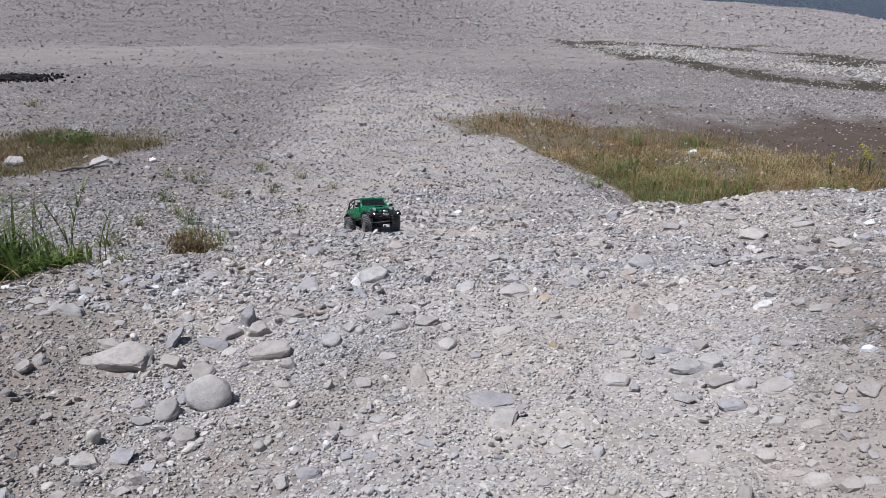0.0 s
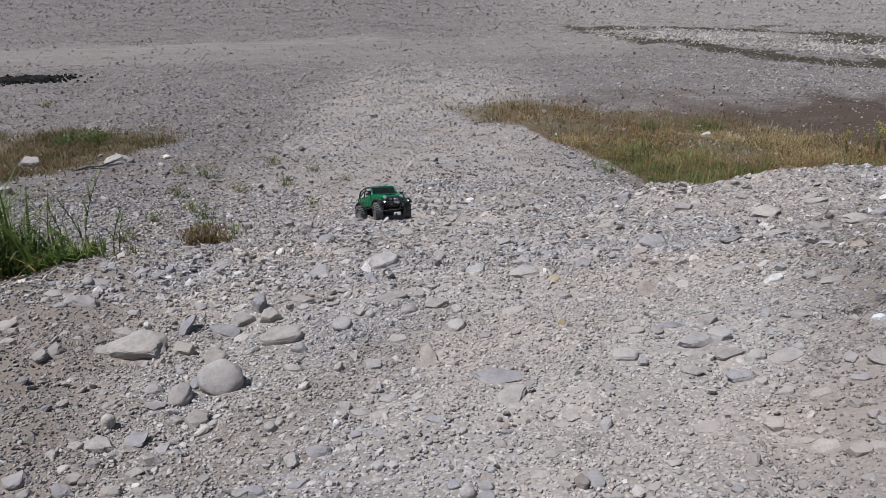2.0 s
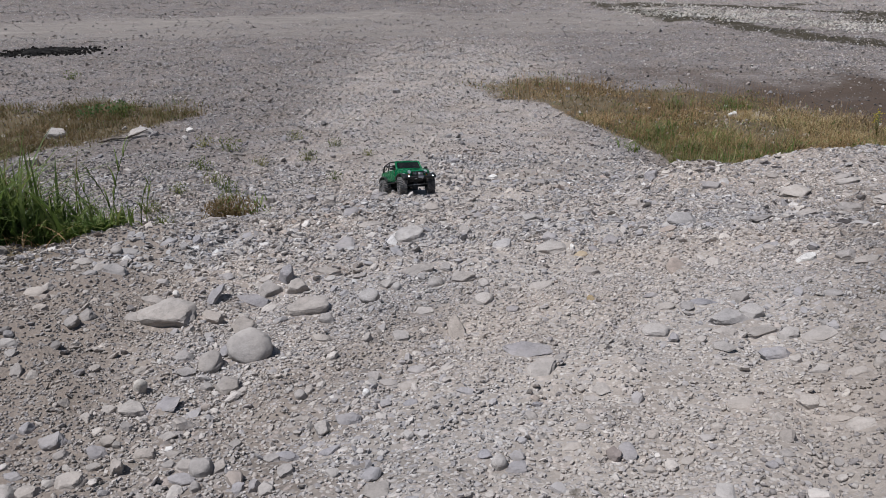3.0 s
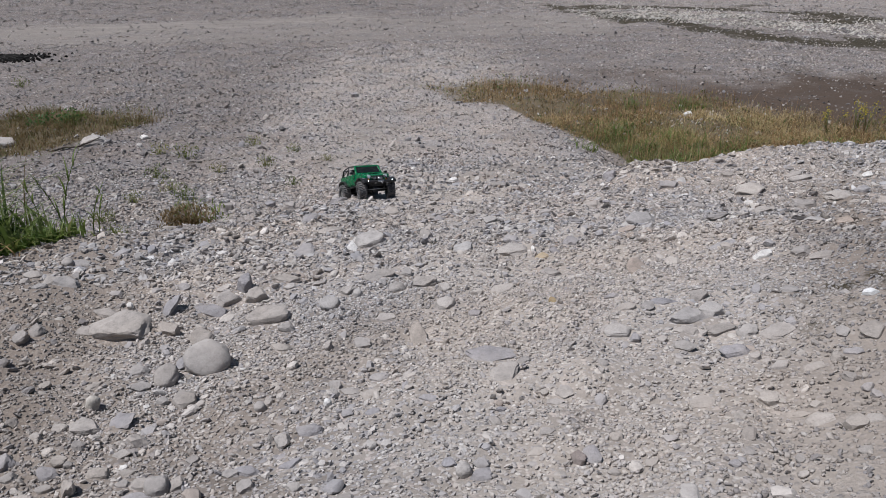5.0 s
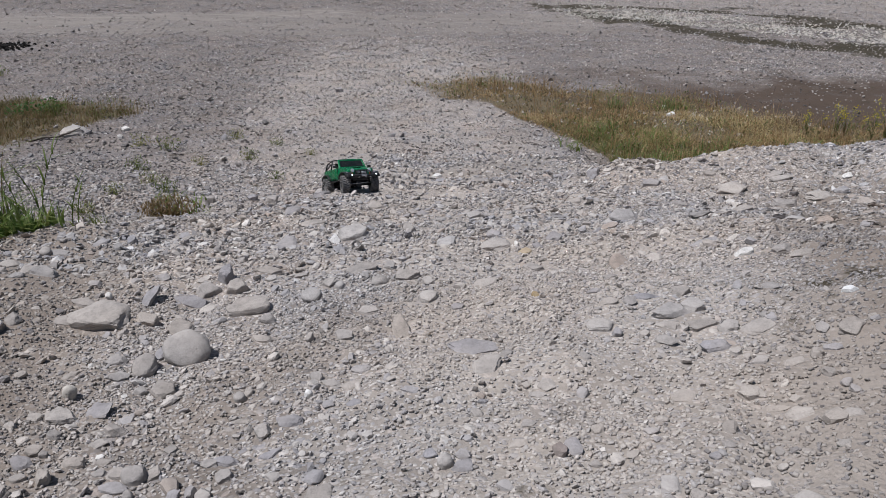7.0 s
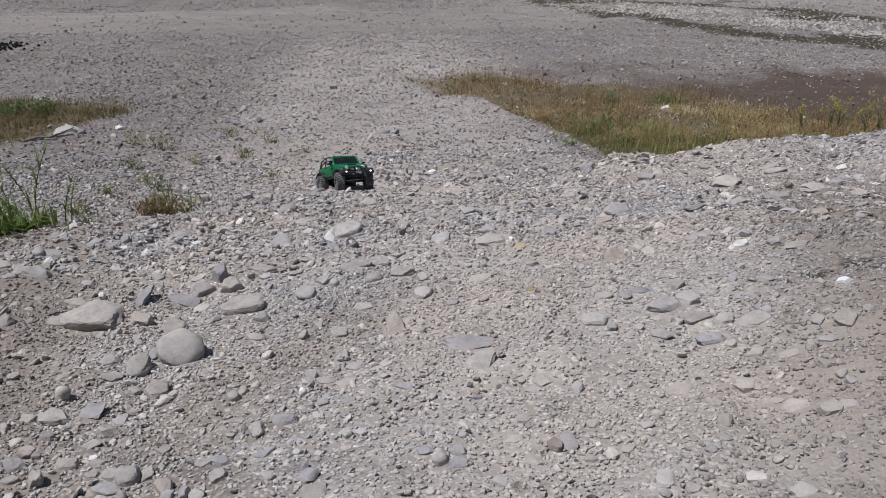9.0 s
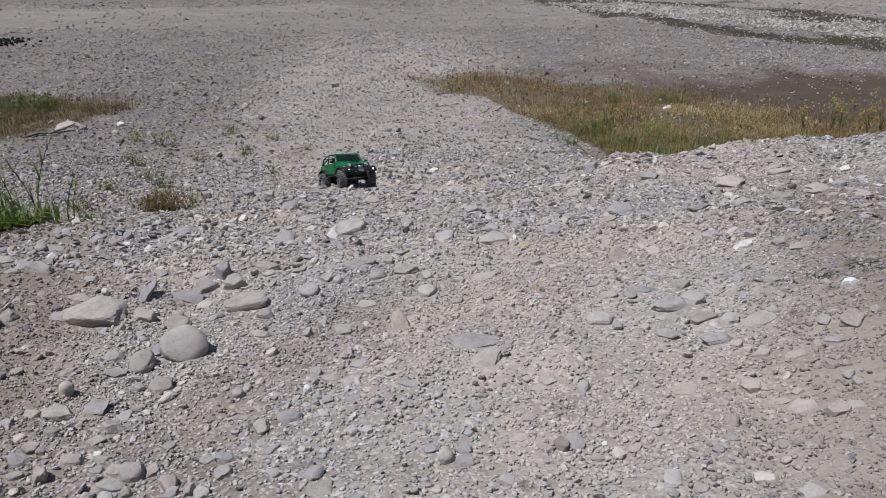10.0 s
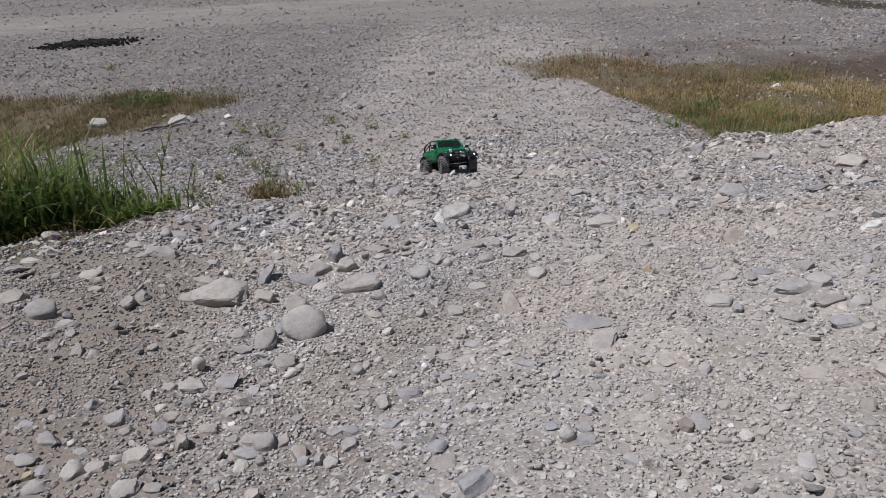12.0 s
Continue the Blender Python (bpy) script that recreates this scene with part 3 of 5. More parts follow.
rock(-0.576, 2.048, 0.073, 0.056, 0.039, 14, 0.1, "tan", 20)
rock(-0.493, 1.827, 0.119, 0.070, 0.035, 14, 0.4, "tan", 20)
rock(-0.426, 1.747, 0.048, 0.033, 0.020, -7, 0.6, "grey", 20)
rock(-0.642, 2.364, 0.035, 0.041, 0.018, -18, 0.3, "grey", 20)
rock(-0.512, 2.171, 0.086, 0.037, 0.015, 10, 0.25, "tan", 20)
rock(-0.481, 2.096, 0.038, 0.031, 0.012, 8, 0.4, "pale", 20)
rock(-0.330, 1.876, 0.055, 0.051, 0.026, 10, 0.8, "pale", 20)
rock(-0.258, 1.926, 0.025, 0.025, 0.026, -18, 1, "grey", 10)
rock(-0.293, 1.961, 0.055, 0.035, 0.017, -17, 0.5, "tan", 20)
rock(-0.208, 2.068, 0.094, 0.061, 0.021, 0, 0.25, "tan", 20)
rock(-0.196, 1.992, 0.029, 0.029, 0.015, -6, 0.4, "grey", 20)
rock(-0.150, 1.958, 0.045, 0.031, 0.015, -2, 0.2, "tan", 20)
rock(-0.130, 2.090, 0.034, 0.042, 0.017, 16, 0.5, "pale", 20)
rock(-0.071, 1.987, 0.071, 0.050, 0.025, -11, 0.55, "tan", 20)
rock(-0.014, 1.941, 0.035, 0.032, 0.016, 1, 0.3, "pale", 20)
rock(-0.016, 1.767, 0.052, 0.048, 0.019, -6, 0.4, "pale", 20)
rock(-0.165, 1.761, 0.062, 0.036, 0.011, -8, 0.4, "tan", 20)
rock(-0.076, 1.588, 0.040, 0.080, 0.012, 11, 0.3, "tan", 20)
rock(-0.410, 1.630, 0.059, 0.031, 0.011, -13, 0.3, "tan", 20)
rock(-0.280, 1.531, 0.020, 0.025, 0.023, -7, 0.2, "grey", 20)
rock(-0.205, 1.562, 0.045, 0.034, 0.013, -14, 0.5, "grey", 20)
rock(-0.292, 2.547, 0.130, 0.082, 0.041, -13, 0.1, "pale", 20)
rock(-0.523, 2.544, 0.083, 0.137, 0.017, -8, 0.2, "slate", 8)
rock(-0.295, 1.106, 0.029, 0.034, 0.020, 7, 0.12, "pale", 20)
rock(-0.251, 1.130, 0.047, 0.033, 0.011, 3, 0.1, "slate", 20)
rock(-0.238, 1.248, 0.016, 0.016, 0.016, -2, 0.9, "white", 20)
rock(-0.375, 1.266, 0.026, 0.022, 0.016, -12, 0.8, "grey", 20)
rock(-0.362, 1.285, 0.021, 0.024, 0.011, 11, 0.4, "tan", 20)
rock(-0.150, 1.381, 0.043, 0.025, 0.007, 11, 0.2, "slate", 20)
rock(-0.237, 1.336, 0.031, 0.029, 0.012, -10, 0.4, "grey", 20)
rock(-0.203, 1.313, 0.042, 0.024, 0.007, -16, 0.3, "grey", 20)
rock(-0.162, 1.294, 0.048, 0.026, 0.008, -7, 0.3, "tan", 20)
rock(-0.043, 1.191, 0.034, 0.017, 0.006, -13, 0.2, "slate", 20)
rock(-0.134, 1.059, 0.019, 0.022, 0.011, 11, 0.4, "pale", 20)
rock(-0.109, 1.058, 0.021, 0.018, 0.011, 1, 0.5, "pale", 20)
rock(-0.144, 1.172, 0.029, 0.020, 0.006, 0, 0.2, "slate", 20)
rock(-0.191, 1.181, 0.023, 0.021, 0.010, -8, 0.5, "slate", 20)
rock(-0.004, 0.965, 0.024, 0.017, 0.008, 0, 0.5, "slate", 20)
rock(-0.265, 1.026, 0.041, 0.018, 0.007, 17, 0.3, "slate", 20)
rock(-0.337, 1.019, 0.046, 0.023, 0.010, -10, 0.5, "slate", 20)
rock(-0.325, 0.971, 0.029, 0.031, 0.012, 10, 0.3, "grey", 20)
rock(-0.241, 0.933, 0.024, 0.018, 0.009, -18, 0.5, "pale", 20)
rock(-0.346, 1.162, 0.035, 0.016, 0.005, -7, 0.3, "tan", 20)
rock(-0.165, 0.888, 0.042, 0.044, 0.006, 16, 0.4, "tan", 8)
rock(0.204, 2.301, 0.107, 0.072, 0.022, 14, 0.25, "pale", 20)
rock(0.399, 2.359, 0.049, 0.047, 0.023, -15, 0.2, "slate", 20)
rock(0.334, 2.248, 0.033, 0.041, 0.013, 13, 0.3, "slate", 20)
rock(0.221, 2.466, 0.039, 0.038, 0.023, 13, 0.1, "slate", 20)
rock(0.269, 2.283, 0.017, 0.021, 0.020, -2, 0.2, "white", 10)
rock(0.285, 2.184, 0.046, 0.034, 0.010, -5, 0.2, "ochre", 20)
rock(0.293, 2.034, 0.060, 0.052, 0.016, 18, 0.15, "grey", 20)
rock(0.143, 1.894, 0.065, 0.034, 0.008, 17, 0.3, "pale", 20)
rock(0.250, 1.688, 0.018, 0.023, 0.007, 7, 0.2, "ochre", 20)
rock(0.399, 1.711, 0.039, 0.020, 0.010, -4, 0.4, "slate", 20)
rock(0.401, 1.570, 0.043, 0.028, 0.014, -11, 0.45, "tan", 20)
rock(0.449, 1.563, 0.035, 0.029, 0.015, 16, 0.6, "grey", 20)
rock(0.488, 1.591, 0.071, 0.037, 0.011, -9, 0.3, "slate", 20)
rock(0.357, 1.442, 0.062, 0.044, 0.017, 2, 0.3, "pale", 20)
rock(0.385, 1.412, 0.023, 0.027, 0.019, 6, 0, "slate", 10)
rock(0.432, 1.374, 0.024, 0.021, 0.015, -10, 0.2, "tan", 20)
rock(0.080, 1.388, 0.109, 0.080, 0.010, -7, 0.25, "slate", 8)
rock(0.107, 1.273, 0.060, 0.049, 0.012, 9, 0.2, "pale", 20)
rock(0.019, 0.941, 0.026, 0.026, 0.018, -11, 0.9, "pale", 20)
rock(0.044, 0.927, 0.032, 0.025, 0.011, 6, 0.15, "slate", 20)
rock(0.076, 1.091, 0.021, 0.026, 0.008, 16, 0.3, "tan", 20)
rock(0.090, 1.159, 0.020, 0.014, 0.007, 7, 0.2, "slate", 20)
rock(0.132, 0.987, 0.033, 0.019, 0.005, 5, 0.2, "tan", 20)
rock(0.212, 0.956, 0.031, 0.038, 0.012, -1, 0.1, "slate", 20)
rock(0.192, 0.946, 0.022, 0.028, 0.019, 17, 0, "umber", 20)
rock(0.260, 1.007, 0.025, 0.019, 0.009, -10, 0.3, "tan", 20)
rock(0.339, 0.987, 0.027, 0.015, 0.009, -5, 0.6, "slate", 20)
rock(0.156, 1.043, 0.029, 0.018, 0.006, 5, 0.3, "grey", 20)
rock(0.240, 0.919, 0.023, 0.015, 0.006, 6, 0.3, "grey", 20)
rock(0.207, 1.199, 0.038, 0.029, 0.009, -15, 0.2, "pale", 20)
rock(0.188, 1.175, 0.034, 0.018, 0.005, -12, 0.2, "grey", 20)
rock(0.576, 1.602, 0.044, 0.036, 0.018, 7, 0.5, "tan", 20)
rock(0.510, 1.469, 0.089, 0.051, 0.023, 13, 0.35, "grey", 20)
rock(0.561, 1.483, 0.060, 0.047, 0.024, 5, 0.2, "pale", 20)
rock(0.565, 1.417, 0.076, 0.027, 0.011, 16, 0.3, "tan", 20)
rock(0.608, 1.389, 0.045, 0.037, 0.013, -5, 0.3, "pale", 20)
rock(0.544, 1.286, 0.058, 0.037, 0.015, -6, 0.3, "slate", 20)
rock(0.567, 1.245, 0.024, 0.022, 0.013, 11, 0.6, "pale", 20)
rock(0.492, 1.418, 0.052, 0.028, 0.008, -17, 0.3, "tan", 20)
rock(0.465, 1.336, 0.047, 0.032, 0.013, -11, 0.4, "pale", 20)
rock(0.658, 1.367, 0.065, 0.055, 0.008, -11, 0.4, "tan", 8)
rock(0.754, 1.546, 0.041, 0.027, 0.011, -4, 0.4, "grey", 20)
rock(0.684, 1.409, 0.019, 0.021, 0.013, -13, 0.2, "grey", 20)
rock(0.688, 1.378, 0.020, 0.025, 0.014, 11, 0.4, "slate", 20)
rock(0.834, 1.888, 0.059, 0.032, 0.016, 13, 0.1, "white", 20)
rock(0.925, 1.874, 0.053, 0.040, 0.020, -4, 0.2, "grey", 20)
rock(0.777, 1.999, 0.032, 0.032, 0.019, -17, 0.2, "tan", 20)
rock(0.941, 1.797, 0.058, 0.034, 0.013, 8, 0.3, "tan", 20)
rock(0.868, 1.436, 0.035, 0.022, 0.013, -15, 0.1, "white", 20)
rock(0.786, 1.263, 0.051, 0.042, 0.017, 4, 0.3, "tan", 20)
rock(0.727, 1.211, 0.035, 0.016, 0.008, -12, 0.4, "slate", 20)
rock(0.748, 1.294, 0.027, 0.026, 0.010, 16, 0.3, "grey", 20)
rock(0.595, 1.203, 0.034, 0.023, 0.009, 7, 0.2, "grey", 20)
rock(0.646, 1.182, 0.052, 0.019, 0.007, 18, 0.3, "tan", 20)
rock(0.537, 1.104, 0.038, 0.032, 0.016, 4, 0.35, "pale", 20)
rock(0.555, 1.098, 0.017, 0.020, 0.008, 8, 0.3, "pale", 20)
rock(0.432, 1.122, 0.044, 0.030, 0.006, -5, 0.4, "tan", 8)
rock(0.466, 1.039, 0.023, 0.021, 0.008, 11, 0.4, "pale", 20)
rock(0.562, 1.043, 0.037, 0.014, 0.004, -14, 0.2, "tan", 20)
rock(0.578, 1.011, 0.048, 0.033, 0.010, -13, 0.3, "pale", 20)
rock(0.591, 1.054, 0.022, 0.016, 0.008, -5, 0.5, "grey", 20)
rock(0.682, 1.074, 0.023, 0.019, 0.011, 8, 0.3, "slate", 20)
rock(0.681, 1.048, 0.019, 0.023, 0.011, -1, 0.5, "slate", 20)
rock(0.629, 0.957, 0.038, 0.021, 0.010, 13, 0.6, "pale", 20)
rock(0.671, 1.111, 0.021, 0.023, 0.012, 16, 0.5, "grey", 20)
rock(0.431, 0.912, 0.024, 0.014, 0.007, -4, 0.6, "grey", 20)
rock(0.399, 0.883, 0.018, 0.016, 0.009, -3, 0.3, "slate", 20)
rock(0.489, 0.883, 0.014, 0.018, 0.006, 2, 0.3, "grey", 20)
rock(0.577, 0.881, 0.019, 0.017, 0.007, 5, 0.5, "pale", 20)
rock(0.319, 0.826, 0.029, 0.037, 0.006, -1, 0.4, "pale", 8)
rock(0.457, 0.735, 0.038, 0.024, 0.012, 4, 0.6, "pale", 20)
rock(0.347, 0.797, 0.020, 0.019, 0.006, 17, 0.4, "tan", 20)
rock(0.310, 0.795, 0.016, 0.015, 0.008, 9, 0.5, "grey", 20)
rock(0.298, 0.930, 0.020, 0.017, 0.005, -7, 0.3, "tan", 20)
rock(0.461, 1.812, 0.039, 0.025, 0.008, -3, 0.3, "grey", 20)
rock(0.061, 1.717, 0.034, 0.031, 0.009, -4, 0.3, "slate", 20)
rock(0.146, 1.335, 0.028, 0.027, 0.008, -13, 0.2, "grey", 20)
rock(0.289, 1.265, 0.020, 0.017, 0.005, -18, 0.3, "grey", 20)
rock(-0.089, 1.363, 0.026, 0.021, 0.006, 11, 0.3, "grey", 20)
rock(-1.907, 2.609, 0.070, 0.067, 0.033, -3, 0.2, "tan", 20)
rock(-1.711, 2.206, 0.083, 0.030, 0.009, -5, 0.3, "pale", 20)
rock(-1.410, 2.053, 0.079, 0.057, 0.017, 5, 0.3, "tan", 20)
rock(-1.377, 2.066, 0.035, 0.036, 0.021, 2, 0.5, "pale", 20)
rock(-1.509, 1.822, 0.086, 0.076, 0.023, 16, 0.3, "tan", 20)
rock(-1.492, 1.838, 0.037, 0.030, 0.018, 4, 0.3, "cream", 20)
rock(-1.318, 1.665, 0.081, 0.061, 0.037, 16, 0.75, "grey", 20)
rock(-1.205, 1.593, 0.058, 0.040, 0.020, 3, 0.2, "pale", 20)
rock(-1.146, 1.517, 0.029, 0.025, 0.012, -6, 0.4, "grey", 20)
rock(-1.296, 1.888, 0.047, 0.042, 0.021, -7, 0.2, "tan", 20)
rock(-1.148, 1.451, 0.027, 0.030, 0.016, 18, 0.6, "pale", 20)
rock(-1.084, 1.440, 0.032, 0.036, 0.016, 3, 0.5, "grey", 20)
rock(-0.802, 1.101, 0.061, 0.043, 0.022, -12, 0.6, "slate", 20)
rock(-0.752, 1.043, 0.030, 0.023, 0.014, 12, 0.2, "grey", 20)
rock(-0.884, 1.154, 0.025, 0.027, 0.022, 12, 0, "slate", 10)
rock(-0.892, 1.027, 0.054, 0.032, 0.016, -18, 0.5, "slate", 20)
rock(-0.799, 0.981, 0.033, 0.021, 0.008, -13, 0.3, "slate", 20)
rock(-0.774, 0.908, 0.046, 0.043, 0.021, 7, 0.3, "pale", 20)
rock(-0.893, 0.963, 0.043, 0.032, 0.013, -4, 0.5, "grey", 20)
rock(-0.738, 0.922, 0.040, 0.034, 0.014, -6, 0.2, "tan", 20)
rock(-0.685, 0.949, 0.054, 0.039, 0.016, -16, 0.25, "tan", 20)
rock(-0.721, 0.952, 0.024, 0.024, 0.012, -11, 0.4, "pale", 20)
rock(-0.825, 0.882, 0.045, 0.030, 0.012, 13, 0.4, "grey", 20)
rock(-0.842, 0.932, 0.026, 0.026, 0.010, 12, 0.3, "slate", 20)
rock(-0.658, 0.864, 0.047, 0.037, 0.013, 12, 0.3, "pale", 20)
rock(-0.617, 0.872, 0.029, 0.019, 0.008, 3, 0.3, "grey", 20)
rock(-0.861, 0.920, 0.022, 0.021, 0.011, -13, 0.4, "ochre", 20)
rock(1.383, 3.368, 0.140, 0.086, 0.026, -7, 0.3, "pale", 20)
rock(1.633, 3.437, 0.116, 0.044, 0.022, 1, 0.3, "pale", 20)
rock(1.695, 3.166, 0.132, 0.071, 0.028, 18, 0.3, "pale", 20)
rock(1.501, 3.077, 0.106, 0.065, 0.026, -9, 0.3, "grey", 20)
rock(0.724, 2.760, 0.125, 0.099, 0.030, 2, 0.2, "grey", 20)
rock(1.049, 3.520, 0.099, 0.049, 0.024, 0, 0.3, "slate", 20)
rock(1.151, 2.668, 0.076, 0.050, 0.015, 0, 0.3, "tan", 20)
rock(1.832, 3.259, 0.063, 0.049, 0.029, 2, 0.4, "slate", 20)
rock(1.965, 3.481, 0.055, 0.034, 0.017, 8, 0.1, "white", 20)
rock(1.021, 3.006, 0.054, 0.044, 0.022, -15, 0.2, "grey", 20)
rock(1.351, 3.585, 0.070, 0.037, 0.015, 18, 0.3, "grey", 20)
rock(1.722, 2.875, 0.067, 0.057, 0.023, 13, 0.2, "tan", 20)
rock(-0.088, 2.658, 0.050, 0.063, 0.020, 10, 0.2, "tan", 20)
rock(-0.255, 3.293, 0.083, 0.057, 0.017, -8, 0.4, "tan", 20)
rock(-0.471, 2.797, 0.103, 0.049, 0.015, -2, 0.3, "tan", 20)
rock(0.207, 2.480, 0.047, 0.043, 0.022, -2, 0.1, "slate", 20)
rock(-0.370, 7.606, 0.088, 0.065, 0.039, -7, 0.2, "slate", 20)
rock(0.033, 6.132, 0.085, 0.063, 0.032, -16, 0.1, "white", 20)
rock(-0.048, 3.106, 0.049, 0.066, 0.015, 9, 0.3, "slate", 20)
rock(0.159, 2.890, 0.064, 0.046, 0.014, -18, 0.3, "pale", 20)
rock(0.415, 3.114, 0.064, 0.039, 0.016, 10, 0.2, "grey", 20)
rock(0.628, 3.217, 0.076, 0.049, 0.019, -11, 0.3, "tan", 20)
rock(0.837, 3.834, 0.071, 0.067, 0.046, 18, 0.3, "slate")
rock(-2.023, 6.578, 0.144, 0.137, 0.108, -24, 0.2, "grey")
rock(-4.232, 10.402, 0.110, 0.104, 0.069, -8, 0.3, "white")
rock(-5.882, 9.901, 0.307, 0.292, 0.139, 13, 0.2, "pale")
rock(-4.775, 10.051, 0.372, 0.353, 0.104, 17, 0.1, "pale")
rock(3.681, 11.700, 0.174, 0.165, 0.079, 19, 0.3, "white")
rock(0.833, 7.916, 0.054, 0.052, 0.041, -15, 0.4, "white")
rock(0.079, 11.732, 0.122, 0.116, 0.092, 19, 0.6, "tan")
rock(-1.602, 13.188, 0.136, 0.129, 0.102, -5, 0.3, "slate")
rock(1.635, 3.521, 0.086, 0.063, 0.024, 9, 0.3, "grey")
rock(-0.113, 0.806, 0.054, 0.051, 0.026, -12, 0.4, "slate")
rock(0.238, 0.783, 0.020, 0.019, 0.015, -7, 0.6, "grey")
rock(-2.029, 6.632, 0.094, 0.089, 0.066, 14, 0.4, "grey")
rock(-1.704, 6.872, 0.107, 0.102, 0.075, -13, 0.2, "slate")
rock(-1.475, 6.646, 0.135, 0.129, 0.088, -6, 0.2, "grey")
rock(-0.609, 3.989, 0.125, 0.118, 0.041, -16, 0.2, "slate")
rock(0.488, 4.864, 0.090, 0.086, 0.063, -3, 0.3, "pale")
rock(0.344, 5.258, 0.122, 0.116, 0.053, -10, 0.3, "grey")


TAKEN = np.array([(o.location.x, o.location.y, o.dimensions.x * 0.55) for o in scene.objects if o.name.startswith("rock")] + [(-0.455, 4.08, 0.28)])


def in_view(x, y, margin=0.35):
    return np.abs(x + 0.02 * y) < 0.72 * y + margin


def scatter(count, y0, y1, s0, s1, power, seed, clump):
    """Places and sizes of stones strewn over the ground that the walk looks over."""
    r = np.random.default_rng(seed)
    half = 0.70 * y1 + 0.7
    n = int(count * 2 * half * (y1 - y0))
    x, y = r.uniform(-half, half, n), r.uniform(y0, y1, n)
    keep = in_view(x, y)
    cover = np.clip(0.62 + clump * (value_noise(x, y, 0.9, seed) + 0.7 * value_noise(x, y, 3.1, seed + 1) + 0.5 * value_noise(x, y, 9.0, seed + 2)), 0.05, 1)
    cover *= (1 - 0.88 * sand_zone(x, y)) * (1 - np.clip(1.3 * mud_zone(x, y), 0, 0.85)) * (1 - np.maximum(0.9 - 0.2 * step(11.5, 13.5, y), 0.6 * left_meadow(x, y)) * np.maximum(meadow(x, y), left_meadow(x, y)))
    cover *= 1 - (0.5 if s0 > 0.007 else 0.2) * loam_zone(x, y) * (0.6 + 0.4 * step(-0.3, 0.2, x))
    if 0.007 < s0 < 0.02 and y1 < 2.7:
        cover *= 0.68 + 0.5 * step(0.15, -0.5, x)
    cover *= 1 - 0.45 * worn_zone(x, y) * (s0 > 0.012)
    cover *= 1 - 0.55 * wet_zone(x, y)
    cover *= (river_side(x, y) < -0.2) * (1 - 0.6 * (np.hypot((x + 10.1) / 1.6, (y - 17.45) / 0.5) < 1))
    keep &= r.random(n) < cover
    x, y = x[keep], y[keep]
    s = s0 * (s1 / s0) ** (r.random(len(x)) ** power)
    return x, y, s, r


def strewn(name, label, level, x, y, s, r, flat=(0.42, 0.88), mat=None, roundness=0.22):
    """All these stones in one mesh, each bedded in the ground."""
    shapes = [stone_shape(r, level, np.clip(roundness + r.uniform(-0.25, 0.35), 0, 1))[0] for _ in range(40)]
    base = np.array(shapes)
    faces = ICO[level][1]
    m = base.shape[1]
    pick = r.integers(0, 40, len(x))
    scale = np.stack([r.uniform(0.85, 1.2, len(x)), r.uniform(0.72, 1.0, len(x)), r.uniform(*flat, len(x))], 1) * s[:, None]
    a = r.uniform(0, 2 * np.pi, len(x))
    v = base[pick] * scale[:, None, :]
    tilt = r.normal(0, 0.3 if level == 0 else 0.42 if flat[1] > 0.7 else 0.28, (len(x), 2))
    tilt[:, 1] += 0.2
    z = v[..., 2] + v[..., 0] * tilt[:, None, 0] + v[..., 1] * tilt[:, None, 1]
    c, q = np.cos(a)[:, None], np.sin(a)[:, None]
    px, py = v[..., 0] * c - v[..., 1] * q, v[..., 0] * q + v[..., 1] * c
    e = 0.03
    sx, sy = (land(x + e, y) - land(x - e, y)) / (2 * e), (land(x, y + e) - land(x, y - e)) / (2 * e)
    out = np.stack([px + x[:, None], py + y[:, None], z + px * sx[:, None] + py * sy[:, None] + (ground_z(x, y) + scale[:, 2] * (0.3 if level < 1 else 0.27 if flat[1] > 0.7 else 0.22 if flat[1] > 0.5 else 0.12))[:, None]], -1)
    f = (faces[None] + (np.arange(len(x)) * m)[:, None, None]).reshape(-1, 3)
    me = mesh_from(name, out.reshape(-1, 3), f, mat or STONE_MIX)
    if level == 0:
        me.polygons.foreach_set("use_smooth", np.repeat(r.random(len(x)) < (0.2 if name != "grit" else 0.55 if s.max() < 0.0095 else 0.3), len(faces)))
    return tagged(new(name, me), label, "gravel", kind="stuff")


def clear_of_rocks(x, y, s):
    ok = np.ones(len(x), bool)
    for a, b, w in TAKEN:
        ok &= np.hypot(x - a, y - b) > w * 0.8 + s * 0.3
    return ok


